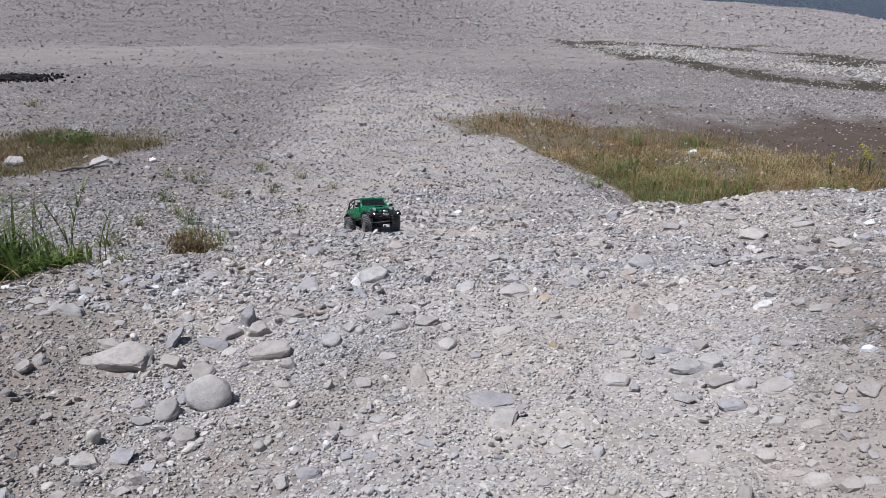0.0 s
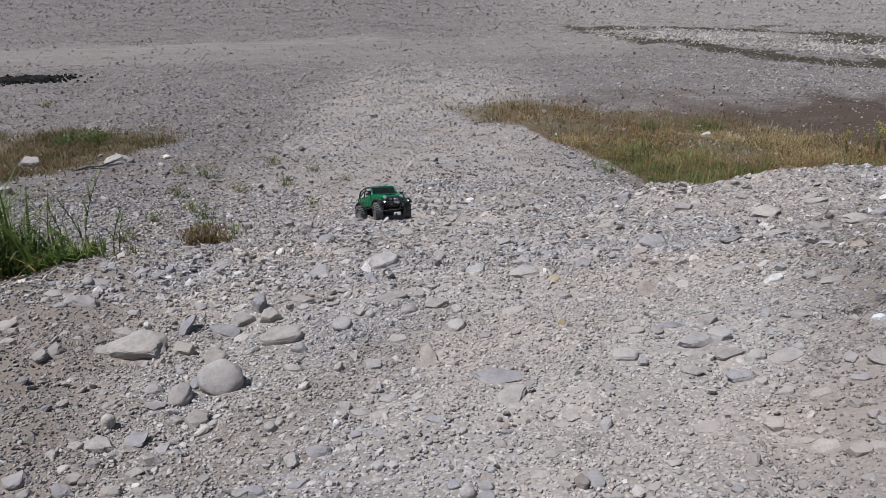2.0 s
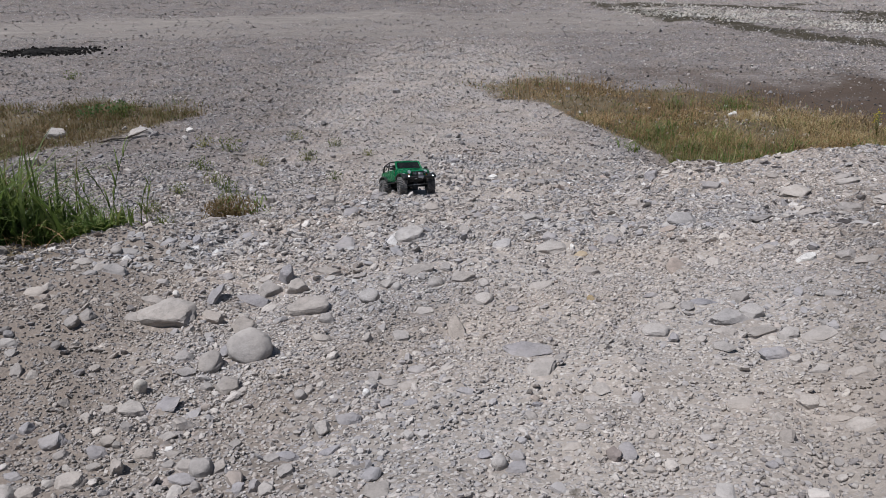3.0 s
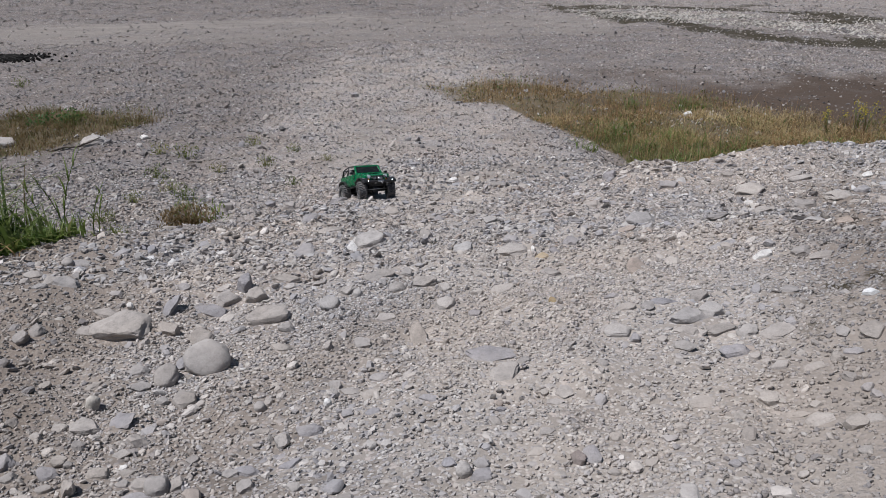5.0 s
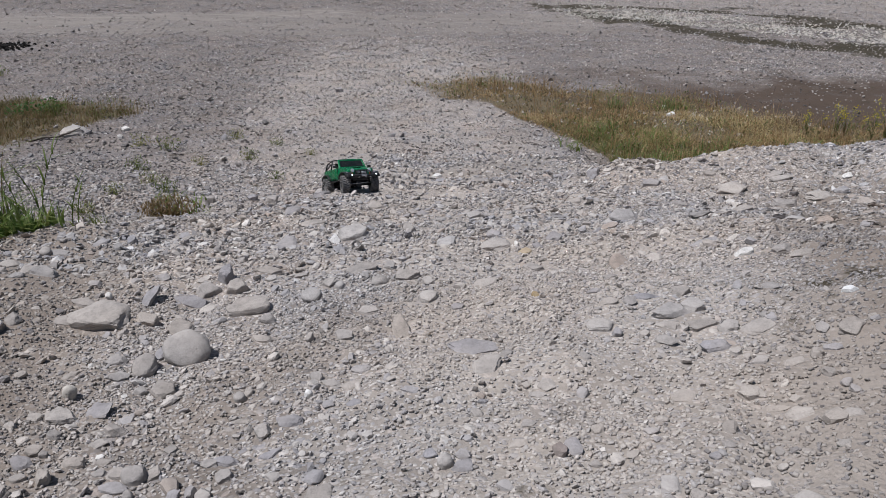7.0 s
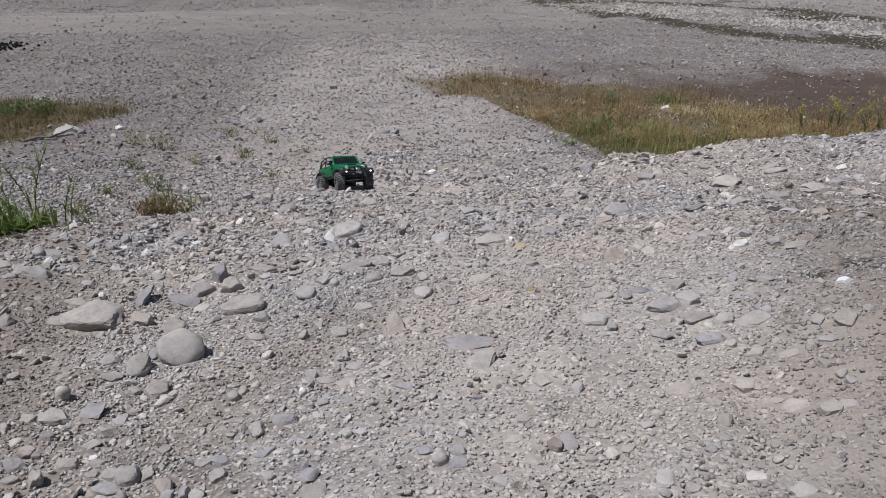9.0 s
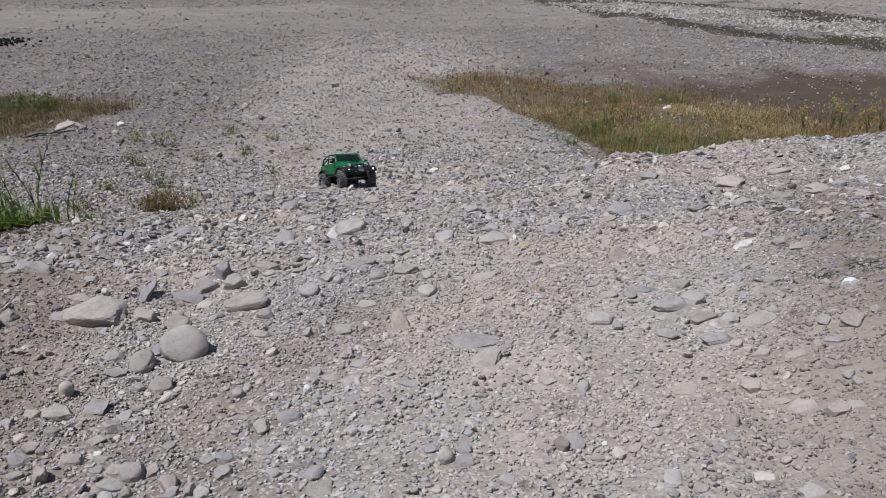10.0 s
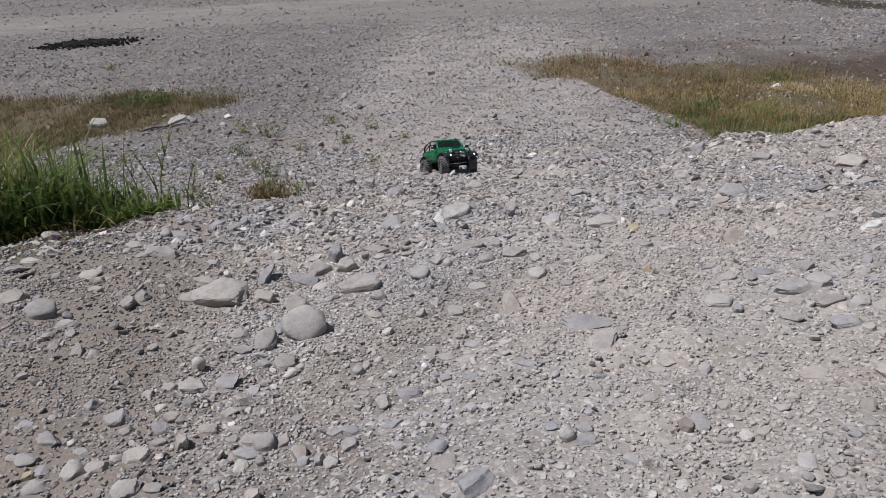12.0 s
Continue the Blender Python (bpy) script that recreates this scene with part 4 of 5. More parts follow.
# single loose stones on the part of the mound nearest the path
SHARED = []
for k in range(24):
    v, f = stone_shape(rng, 2, float(rng.uniform(0.0, 0.5)))
    me = mesh_from("stone", v, f, STONE_ONE, True)
    me.set_sharp_from_angle(angle=radians(24))
    SHARED.append(me)
sx_, sy_, ss_, sr_ = scatter(60, 0.62, 3.6, 0.015, 0.034, 2.0, 71, 0.7)
ok = clear_of_rocks(sx_, sy_, ss_)
sx_, sy_, ss_ = sx_[ok][:290], sy_[ok][:290], ss_[ok][:290]
for x, y, s in zip(sx_, sy_, ss_):
    x, y, s = float(x), float(y), float(s)
    ob = new("stone", SHARED[int(sr_.integers(0, 24))])
    z, rx, ry = settle(x, y, s, s)
    hz = s * float(sr_.uniform(0.4, 0.75))
    ob.matrix_world = pose(x, y, z + hz * 0.24, rx + float(sr_.normal(0, 12)), ry + float(sr_.normal(0, 12)), float(sr_.uniform(0, 360))) @ Matrix.Diagonal((s * float(sr_.uniform(0.9, 1.4)), s * float(sr_.uniform(0.7, 1.0)), hz, 1))
    tagged(ob, "small dusty broken stone lying on the gravel mound", "stone", "loose stones on the mound")

LOW = (0.42, 0.75)
for args in ((22000, 0.55, 2.0, 0.0038, 0.009, 1.3, 28, 0.6, 0, "grit", "fine crushed grit between the stones", (0.45, 0.8)),
             (6200, 1.9, 3.6, 0.006, 0.013, 1.3, 29, 0.6, 0, "grit", "fine crushed grit on the mound", LOW),
             (1500, 0.55, 2.4, 0.008, 0.017, 2.0, 31, 0.9, 1, "pebbles", "fine grey and tan pebbles over dusty dirt", (0.42, 0.8)),
             (300, 0.55, 2.6, 0.014, 0.036, 2.3, 32, 1.0, 2, "gravel", "broken dusty grey gravel on the mound's crown", (0.36, 0.69)),
             (2300, 2.3, 4.6, 0.008, 0.019, 1.5, 33, 0.8, 0, "pebbles", "fine grey pebbles near the mound's crest", (0.4, 0.8)),
             (330, 2.4, 4.8, 0.015, 0.038, 2.0, 34, 0.9, 1, "gravel", "broken grey gravel near the mound's crest", (0.38, 0.72)),
             (26, 1.9, 5.2, 0.035, 0.08, 2.4, 42, 1.0, 2, "slabs", "flat broken grey slabs on the mound's crest", (0.2, 0.42)),
             (850, 4.5, 8.5, 0.015, 0.036, 1.5, 35, 0.9, 0, "gravel", "grey broken gravel on the ramp", (0.45, 0.9)),
             (420, 2.2, 4.8, 0.02, 0.046, 1.8, 43, 0.9, 1, "shards", "flat broken shards lying close on the crest", (0.2, 0.45)),
             (130, 4.6, 8.8, 0.03, 0.06, 1.8, 44, 0.9, 1, "shards", "flat broken shards on the ramp", (0.2, 0.45)),
             (70, 4.5, 9.0, 0.03, 0.075, 2.2, 36, 0.9, 1, "cobbles", "loose grey cobbles on the ramp", (0.3, 0.7)),
             (360, 8.5, 13.5, 0.02, 0.042, 1.4, 37, 0.9, -1, "gravel", "grey gravel at the foot of the mound", None),
             (12, 8.5, 16.0, 0.045, 0.09, 2.2, 38, 0.9, 1, "cobbles", "scattered grey cobbles on the river bed", None),
             (225, 13.5, 20.0, 0.022, 0.052, 1.6, 39, 0.9, -1, "gravel", "grey river gravel on the flat bed", None),
             (52, 20.0, 34.0, 0.032, 0.075, 1.6, 40, 0.9, -1, "gravel", "pale river gravel on the far flat", None),
             (14, 34.0, 60.0, 0.06, 0.14, 1.8, 41, 0.9, -1, "gravel", "pale river gravel towards the water", None)):
    x, y, s, r = scatter(*args[:7], args[7])
    if args[1] < 5:
        ok = clear_of_rocks(x, y, s)
        x, y, s = x[ok], y[ok], s[ok]
    mat = (DUSTY_MIX if args[8] == 0 else NEAR_MIX) if args[2] < 3.7 else CREST_MIX if args[2] < 9 else STONE_MIX
    earthy = (args[2] < 3.7) & (loam_zone(x, y) + 0.5 * value_noise(x, y, 2.5, 161) + r.uniform(-0.3, 0.3, len(x)) > 0.5)
    if earthy.any():
        strewn(args[9], "earth-stained " + args[10], args[8], x[earthy], y[earthy], s[earthy], r, args[11] or (0.42, 0.88), EARTHY_MIX)
    dull = ~earthy & (args[1] > 4) & ((mud_zone(x, y) > 0.25) | (x < -1.2) & (bed_zone(x, y) + 0.8 * value_noise(x, y, 0.5, 162) + r.uniform(-0.3, 0.3, len(x)) > 0.75))
    if dull.any():
        strewn(args[9], "dull " + args[10], args[8], x[dull], y[dull], s[dull], r, args[11] or (0.42, 0.88), RIVER_MIX)
    earthy |= dull
    strewn(args[9], args[10], args[8], x[~earthy], y[~earthy], s[~earthy], r, args[11] or (0.42, 0.88), mat)

# bleached cobbles on the bar between the wet channels
r = np.random.default_rng(77)
x, y = r.uniform(4, 18, 26000), r.uniform(16, 29, 26000)
keep = r.random(26000) < pale_bar(x, y) * np.clip(0.6 + 1.2 * value_noise(x, y, 1.2, 142), 0.08, 1)
strewn("cobbles", "bleached white cobbles between wet channels", -1, x[keep], y[keep], r.uniform(0.03, 0.085, keep.sum()), r, (0.4, 0.8), PALE_MIX)

# the rest of the mound beside and behind the path
r = np.random.default_rng(90)
for n, x0, x1, y0, y1, lo, hi, label in ((7500, -6, 6, -4.5, 5, 0.012, 0.045, "broken gravel over the mound's back"), (3600, -13, 13, -9, 14, 0.025, 0.08, "loose stones round the foot of the mound")):
    x, y = r.uniform(x0, x1, n), r.uniform(y0, y1, n)
    ok = ~in_view(x, y, 0.6) | (y < 0.5)
    ok &= r.random(n) < np.clip(0.6 + value_noise(x, y, 0.8, 151) + 0.7 * value_noise(x, y, 2.9, 152), 0.1, 1)
    strewn("gravel", label, -1, x[ok], y[ok], lo * (hi / lo) ** (r.random(ok.sum()) ** 1.8), r, (0.4, 0.8), CREST_MIX)


# ---- grass and plants ----
def blades(x, y, z, length, width, lean, r, segments=3, twist=None):
    """Bent, tapering blades as one set of places and faces."""
    n = len(x)
    a = r.uniform(0, 2 * np.pi, n) if twist is None else twist
    b = a + np.pi / 2 + r.normal(0, 0.5, n)
    t = np.linspace(0, 1, segments + 1)
    bow = lean[:, None] * length[:, None] * t ** 2
    up = length[:, None] * (t - 0.35 * np.clip(lean, 0, 1.2)[:, None] * t ** 2.2)
    cx, cy = x[:, None] + np.cos(a)[:, None] * bow, y[:, None] + np.sin(a)[:, None] * bow
    half = 0.5 * width[:, None] * np.clip(1.05 - t ** 1.6, 0.06, 1)
    dx, dy = np.cos(b)[:, None] * half, np.sin(b)[:, None] * half
    cz = z[:, None] + up - 0.01
    v = np.stack([np.stack([cx - dx, cy - dy, cz], -1), np.stack([cx + dx, cy + dy, cz], -1)], 2).reshape(n, -1, 3)
    k = np.arange(segments)
    f1 = np.stack([2 * k, 2 * k + 1, 2 * k + 3, 2 * k + 2], -1)
    f = (f1[None] + (np.arange(n) * 2 * (segments + 1))[:, None, None]).reshape(-1, 4)
    return v.reshape(-1, 3), f


def joined(name, sets, mat, label, category, kind="stuff"):
    vs, fs, off = [], [], 0
    for v, f in sets:
        vs.append(v)
        fs.append(f + off)
        off += len(v)
    return tagged(new(name, mesh_from(name, np.concatenate(vs), np.concatenate(fs), mat, True)), label, category, kind=kind)


def sown(n, x0, x1, y0, y1, zone, r):
    x, y = r.uniform(x0, x1, n), r.uniform(y0, y1, n)
    patch = np.clip(0.5 + 1.3 * value_noise(x, y, 1.1, 51) + 1.7 * value_noise(x, y, 3.6, 52) + 0.6 * value_noise(x, y, 9.0, 53), 0.05, 1)
    keep = r.random(n) < zone(x, y) * patch
    return x[keep], y[keep]


r = np.random.default_rng(7)
x, y = sown(185000, -0.9, 9, 8.0, 14.8, meadow, r)
# the dry middle and the green rim of the hollow
dry = np.exp(-((x - 4.3) / 1.5) ** 2 - ((y - 11.0) / 1.0) ** 2)
greenish = np.clip(0.05 + 0.95 * np.exp(-((x - 2.4) / 0.8) ** 2 - ((y - 9.6) / 1.1) ** 2) + 0.45 * (y < 9.1) + 0.35 * (y > 13) * (x > 2.5) - 0.8 * dry + 0.8 * value_noise(x, y, 0.9, 61) + 0.6 * value_noise(x, y, 2.6, 65), 0.02, 0.9)
g = r.random(len(x)) < greenish
pale = ~g & (r.random(len(x)) < 0.12 + 0.85 * np.exp(-((x - 4.4) / 1.3) ** 2 - ((y - 11.1) / 0.95) ** 2))
for sel, mat, name, label, lo, hi in ((pale, PALE_STRAW, "dry_grass", "pale yellow straw in the middle of the hollow", 0.05, 0.2), (g, GREEN, "green_grass", "green tufts of grass along the hollow's rim", 0.06, 0.21),
                                      (~g & ~pale, STRAW, "dry_grass", "straw-coloured dry grass filling the hollow", 0.04, 0.15)):
    px, py = x[sel], y[sel]
    ln = r.uniform(lo, hi, len(px)) * (1 - 0.5 * step(11.0, 13.2, py)) * np.clip(1.0 + 0.6 * value_noise(px, py, 0.8, 62) + 0.7 * value_noise(px, py, 5.0, 64), 0.4, 1.6) * np.clip(1.2 - (py - 8) * 0.08, 0.6, 1.2)
    joined(name, [blades(px, py, ground_z(px, py), ln, r.uniform(0.003, 0.007, len(px)), r.uniform(0.2, 2.3, len(px)), r, 2)], mat, label, "grass")

x, y = sown(84000, -9.8, -4.1, 7.0, 12.6, left_meadow, r)
g = r.random(len(x)) < np.clip(0.2 + 1.1 * value_noise(x, y, 0.8, 63), 0.05, 0.8)
for sel, mat, name, label in ((g, GREEN, "green_grass", "low green grass beside pale rocks"), (~g, SCRUB, "dry_grass", "low browned grass below the mound")):
    px, py = x[sel], y[sel]
    joined(name, [blades(px, py, ground_z(px, py), r.uniform(0.04, 0.16, len(px)), r.uniform(0.004, 0.009, len(px)), r.uniform(0.05, 1.2, len(px)), r)], mat, label, "grass")

# thin seed stems and broad green tufts in the hollow
x, y = sown(9000, -0.5, 8, 8.2, 14.0, meadow, r)
joined("seed_stems", [blades(x, y, ground_z(x, y), r.uniform(0.2, 0.42, len(x)), r.uniform(0.003, 0.006, len(x)), r.uniform(0.05, 0.5, len(x)), r, 4)], STRAW, "thin brown seed stems above the dry grass", "grass")
sets = []
for k in range(40):
    cx, cy = r.normal(2.75, 0.55), r.normal(9.5, 0.6)
    if k % 3 == 0:
        cx, cy = r.uniform(3.0, 5.2), r.uniform(9.0, 10.2)
    if k % 7 == 0:
        cx, cy = r.uniform(2.9, 4.6), r.uniform(12.0, 13.2)
    n = 30
    px, py = r.normal(cx, 0.11, n), r.normal(cy, 0.09, n)
    sets.append(blades(px, py, ground_z(px, py), r.uniform(0.08, 0.27, n), r.uniform(0.008, 0.018, n), r.uniform(0.3, 1.6, n), r, 4))
joined("green_tufts", sets, TUFT, "leafy bright green tufts at the hollow's near rim", "grass")

# short broad leaves and dry flakes between the grasses
for k, (n, zone, box, mat, label) in enumerate(((16000, meadow, (-0.9, 8.5, 8.2, 14.6), GREEN, "short green weed leaves among the dry grass"), (30000, meadow, (-0.9, 8.5, 8.6, 14.6), SCRUB, "rusty dry leaves among the grass"),
                                               (16000, left_meadow, (-9.8, -4.1, 7.0, 12.6), SCRUB, "brown dry leaves in the low grass"))):
    x, y = r.uniform(box[0], box[1], n), r.uniform(box[2], box[3], n)
    keep = r.random(n) < zone(x, y) * np.clip(0.35 + 1.6 * value_noise(x, y, 2.3, 66 + k) + 1.4 * value_noise(x, y, 6.0, 69 + k), 0, 1)
    x, y = x[keep], y[keep]
    joined("weed_leaves", [blades(x, y, ground_z(x, y) + r.uniform(0, 0.13, len(x)), r.uniform(0.02, 0.07, len(x)), r.uniform(0.008, 0.022, len(x)), r.uniform(0.4, 1.8, len(x)), r, 2)], mat, label, "weeds")

# tall lush grass on the mound's shoulder
sets = []
for cx, cy, n, lo, hi, sx, sy in ((-2.12, 2.92, 620, 0.15, 0.48, 0.12, 0.1), (-1.84, 2.95, 150, 0.08, 0.28, 0.08, 0.05), (-1.66, 2.95, 80, 0.05, 0.13, 0.06, 0.04),
                                  (-2.5, 2.9, 820, 0.2, 0.66, 0.19, 0.14), (-3.0, 2.9, 900, 0.25, 0.72, 0.3, 0.2), (-2.2, 2.84, 420, 0.06, 0.2, 0.2, 0.06)):
    px, py = r.normal(cx, sx, n), r.normal(cy, sy, n)
    py = np.maximum(py, 2.86 + (px + 1.65) * 0.35)
    sets.append(blades(px, py, ground_z(px, py), r.uniform(lo, hi, n), r.uniform(0.007, 0.022, n), np.clip(np.abs(r.normal(0.6, 0.45, n)), 0, 1.25), r, 6))
px, py = r.normal(-2.5, 0.24, 480), r.normal(3.0, 0.12, 480)
stalks = blades(px, py, ground_z(px, py), r.uniform(0.34, 0.66, 480), r.uniform(0.003, 0.008, 480), np.abs(r.normal(0.45, 0.3, 480)), r, 5)
joined("dry_grass", [stalks], SCRUB, "tall brown seed stalks above the green grass", "grass")
joined("tall_grass", sets, LUSH, "tall lush green grass on the mound's shoulder", "grass")
px = np.where(r.random(620) < 0.35, r.normal(-1.68, 0.06, 620), r.uniform(-2.6, -1.58, 620))
py = 2.85 + (px + 1.65) * 0.35 + np.abs(r.normal(0, 0.06, 620))
joined("low_grass", [blades(px, py, ground_z(px, py), r.uniform(0.04, 0.15, 620), r.uniform(0.005, 0.013, 620), r.uniform(0.2, 1.3, 620), r, 4)], TUFT,
       "short fresh green grass along the foot of the tall grass", "grass")
px, py = r.normal(-2.3, 0.28, 220), r.normal(2.74, 0.07, 220)
joined("dry_grass", [blades(px, py, ground_z(px, py), r.uniform(0.05, 0.14, 220), r.uniform(0.004, 0.008, 220), r.uniform(0.5, 1.4, 220), r, 4)], STRAW,
       "dead straw at the foot of the tall grass", "grass")


def part(name, bm, mat, parent, label=""):
    """Links a bmesh as one mesh under a thing or part."""
    me = bpy.data.meshes.new(name)
    bm.to_mesh(me)
    bm.free()
    me.materials.append(mat)
    ob = new(name, me)
    ob.parent = parent
    if label:
        ob["label"] = label
    return ob


def part_mesh(name, v, f, mat, parent, smooth=True):
    ob = new(name, mesh_from(name, np.asarray(v, float), np.asarray(f), mat, smooth))
    ob.parent = parent
    return ob


def thing(name, m, label, category, group=""):
    ob = new(name)
    ob.empty_display_size = 0.05
    ob.matrix_world = m
    return tagged(ob, label, category, group)


def tube(path, radius, sides=6):
    """A bmesh tube along a path."""
    bm = bmesh.new()
    rings = []
    for k, p in enumerate(path):
        p = Vector(p)
        d = (Vector(path[min(k + 1, len(path) - 1)]) - Vector(path[max(k - 1, 0)])).normalized()
        s = d.orthogonal().normalized()
        if k and abs(s.dot(last)) < 0.999:
            s = (last - d * last.dot(d)).normalized()
        last = s
        q = d.cross(s)
        rad = radius[k] if isinstance(radius, (list, tuple)) else radius
        rings.append([bm.verts.new(p + (s * math.cos(a) + q * math.sin(a)) * rad) for a in (2 * math.pi * j / sides for j in range(sides))])
    for a, b in zip(rings, rings[1:]):
        for j in range(sides):
            bm.faces.new((a[j], a[(j + 1) % sides], b[(j + 1) % sides], b[j]))
    bm.faces.new(rings[0][::-1])
    bm.faces.new(rings[-1])
    for f in bm.faces:
        f.smooth = True
    return bm


def reed(x, y, height, seed, turn):
    """A single upright grass stalk with long hanging leaves."""
    r = np.random.default_rng(seed)
    ob = thing("reed", pose(x, y, float(ground_z(x, y)) - 0.01, 0, 0, turn), "thin green reed stalk with drooping leaves", "reed", "reeds by the tall grass")
    path = [(0.3 * t * t * height, 0, height * t) for t in np.linspace(0, 1, 6)]
    part("stem", tube(path, [0.0028, 0.0025, 0.0022, 0.002, 0.0016, 0.001]), LUSH, ob)
    for k in range(5):
        t = 0.2 + 0.16 * k
        n = np.array([0.0])
        v, f = blades(n + 0.3 * t * t * height, n, n + t * height, n + height * float(r.uniform(0.25, 0.42)), n + 0.008, n + float(r.uniform(0.5, 1.0)), r, 6)
        part_mesh("leaf", v, f, LUSH, ob)
    return ob


reed(-1.62, 3.0, 0.40, 1, 10)
reed(-1.70, 3.0, 0.28, 2, 160)
reed(-1.50, 3.05, 0.2, 3, 70)
reed(-1.6, 2.97, 0.31, 4, 200)
reed(-1.5, 3.0, 0.24, 5, 20)


def bush(name, x, y, size, n, mat, label, category, seed, leafy=0.35, group=""):
    """A low weed of thin branching stems with small leaves."""
    r = np.random.default_rng(seed)
    ob = thing(name, pose(x, y, float(ground_z(x, y)) - 0.01), label, category, group)
    a = r.uniform(0, 2 * np.pi, n)
    d = np.abs(r.normal(0, 0.35, n)) * size
    z = np.zeros(n)
    v, f = blades(np.cos(a) * d * 0.5, np.sin(a) * d * 0.35, z, r.uniform(0.45, 1.0, n) * size, np.full(n, 0.006), r.uniform(0.1, 0.7, n), r, 4, a)
    part_mesh("stem", v, f, mat, ob)["kind"] = "stuff"
    m = int(n * 5)
    a, d = r.uniform(0, 2 * np.pi, m), np.sqrt(r.random(m)) * size * 0.75
    h = r.uniform(0.1, 0.95, m) * size * (1 - 0.5 * (d / size) ** 2)
    v, f = blades(np.cos(a) * d, np.sin(a) * d * 0.7, h, r.uniform(0.10, 0.22, m) * size, r.uniform(0.05, 0.09, m) * size * leafy * 2, r.uniform(0.2, 1.4, m), r, 2)
    part_mesh("leaf", v, f, mat, ob)["kind"] = "stuff"
    return ob


bush("dry_weed", -1.98, 5.5, 0.25, 90, SCRUB, "browned bushy weed beside an angular rock", "weed", 21)
bush("dry_weed", -2.1, 5.52, 0.21, 60, SCRUB, "browned bushy weed with thin twigs", "weed", 22)
bush("green_weed", -1.93, 5.58, 0.29, 22, LUSH, "thin green weed growing through dry scrub", "weed", 23)
bush("green_weed", -1.40, 2.98, 0.07, 24, GREEN, "small green tuft at the mound's crest", "weed", 25)
bush("green_weed", -2.85, 5.9, 0.16, 30, GREEN, "low green weed on the gravel slope", "weed", 24)
for k, (wx_, wy_, sz) in enumerate(((-3.3, 9.3, 0.16), (-3.7, 9.5, 0.14), (-2.2, 8.9, 0.12), (-3.3, 8.3, 0.14), (-2.7, 8.6, 0.1), (-2.6, 9.9, 0.12), (-2.9, 7.6, 0.12), (-5.4, 10.9, 0.2), (-7.9, 14.2, 0.16), (-2.4, 6.6, 0.1), (-2.6, 7.1, 0.13), (-3.0, 6.9, 0.1), (-1.7, 8.0, 0.09), (-2.0, 9.6, 0.1), (-1.5, 9.1, 0.08))):
    bush("small_weed", wx_, wy_, sz * 1.4, 22, GREEN, "small green weed among the gravel", "weed", 30 + k, 0.4, "small weeds on the slope")
for k, (wx_, wy_) in enumerate(((-5.75, 11.0), (-5.55, 11.1), (-5.95, 10.9))):
    bush("broad_leaf_plant", wx_, wy_, 0.22, 14, LEAF, "green broad-leaved plant standing in low grass", "plant", 45 + k, 1.2, "broad-leaved plants")


def flower(x, y, height, seed):
    """A tall weed with small yellow flowers."""
    r = np.random.default_rng(seed)
    ob = thing("yellow_flower", pose(x, y, float(ground_z(x, y)) - 0.01, 0, 0, float(r.uniform(0, 360))), "tall green weed topped with small yellow flowers", "flower", "yellow flowers")
    for k in range(6):
        a, s = float(r.uniform(0, 6.28)), float(r.uniform(0.06, 0.2))
        top = height * float(r.uniform(0.6, 1.0))
        part("stem", tube([(0, 0, 0), (math.cos(a) * s * 0.4, math.sin(a) * s * 0.4, top * 0.5), (math.cos(a) * s, math.sin(a) * s, top)], 0.0028, 4), GREEN, ob)
        n = 14
        px, py = math.cos(a) * s + r.normal(0, 0.025, n), math.sin(a) * s + r.normal(0, 0.025, n)
        v, f = blades(px, py, top + r.normal(0, 0.035, n), np.full(n, 0.016), np.full(n, 0.014), r.uniform(0.3, 1.5, n), r, 2)
        part_mesh("flower", v, f, PETAL, ob)["kind"] = "stuff"
    n = 12
    a = r.uniform(0, 6.28, n)
    v, f = blades(np.cos(a) * 0.03, np.sin(a) * 0.03, r.uniform(0, 0.6, n) * height, r.uniform(0.08, 0.16, n), np.full(n, 0.01), r.uniform(0.5, 1.2, n), r, 3, a)
    part_mesh("leaf", v, f, GREEN, ob)["kind"] = "stuff"
    return ob


for k, (fx, fy, fh) in enumerate(((5.55, 10.35, 0.5), (5.75, 10.45, 0.42), (6.3, 10.4, 0.62), (6.55, 10.5, 0.66), (5.2, 10.4, 0.36), (6.05, 10.3, 0.4))):
    flower(fx, fy, fh, 80 + k)

# a dead branch beside the pale slab
sx0, sy0 = -4.95, 9.78
stick = tagged(new("branch"), "crooked grey dead branch lying beside a pale slab", "branch")
stick.empty_display_size = 0.05
stick.matrix_world = pose(sx0, sy0, float(ground_z(sx0, sy0)), 0, 0, 24)
bark, bnt, bb = material("dead_wood", 0.85)
bpos = node(bnt, "ShaderNodeTexCoord").outputs["Object"]
bnt.links.new(ramp(bnt, noise_tex(bnt, bpos, 40.0, 5.0), [(0.3, (0.06, 0.05, 0.042)), (0.7, (0.20, 0.17, 0.145))]), bb.inputs["Base Color"])
part("limb", tube([(-0.28, 0, 0.0), (-0.1, 0.02, 0.035), (0.06, -0.01, 0.03), (0.2, 0.03, 0.06), (0.36, 0.02, 0.12)], [0.02, 0.018, 0.015, 0.011, 0.006], 8), bark, stick)
part("twig", tube([(0.06, -0.01, 0.03), (0.14, -0.05, 0.07), (0.24, -0.06, 0.09)], [0.009, 0.007, 0.004], 6), bark, stick)
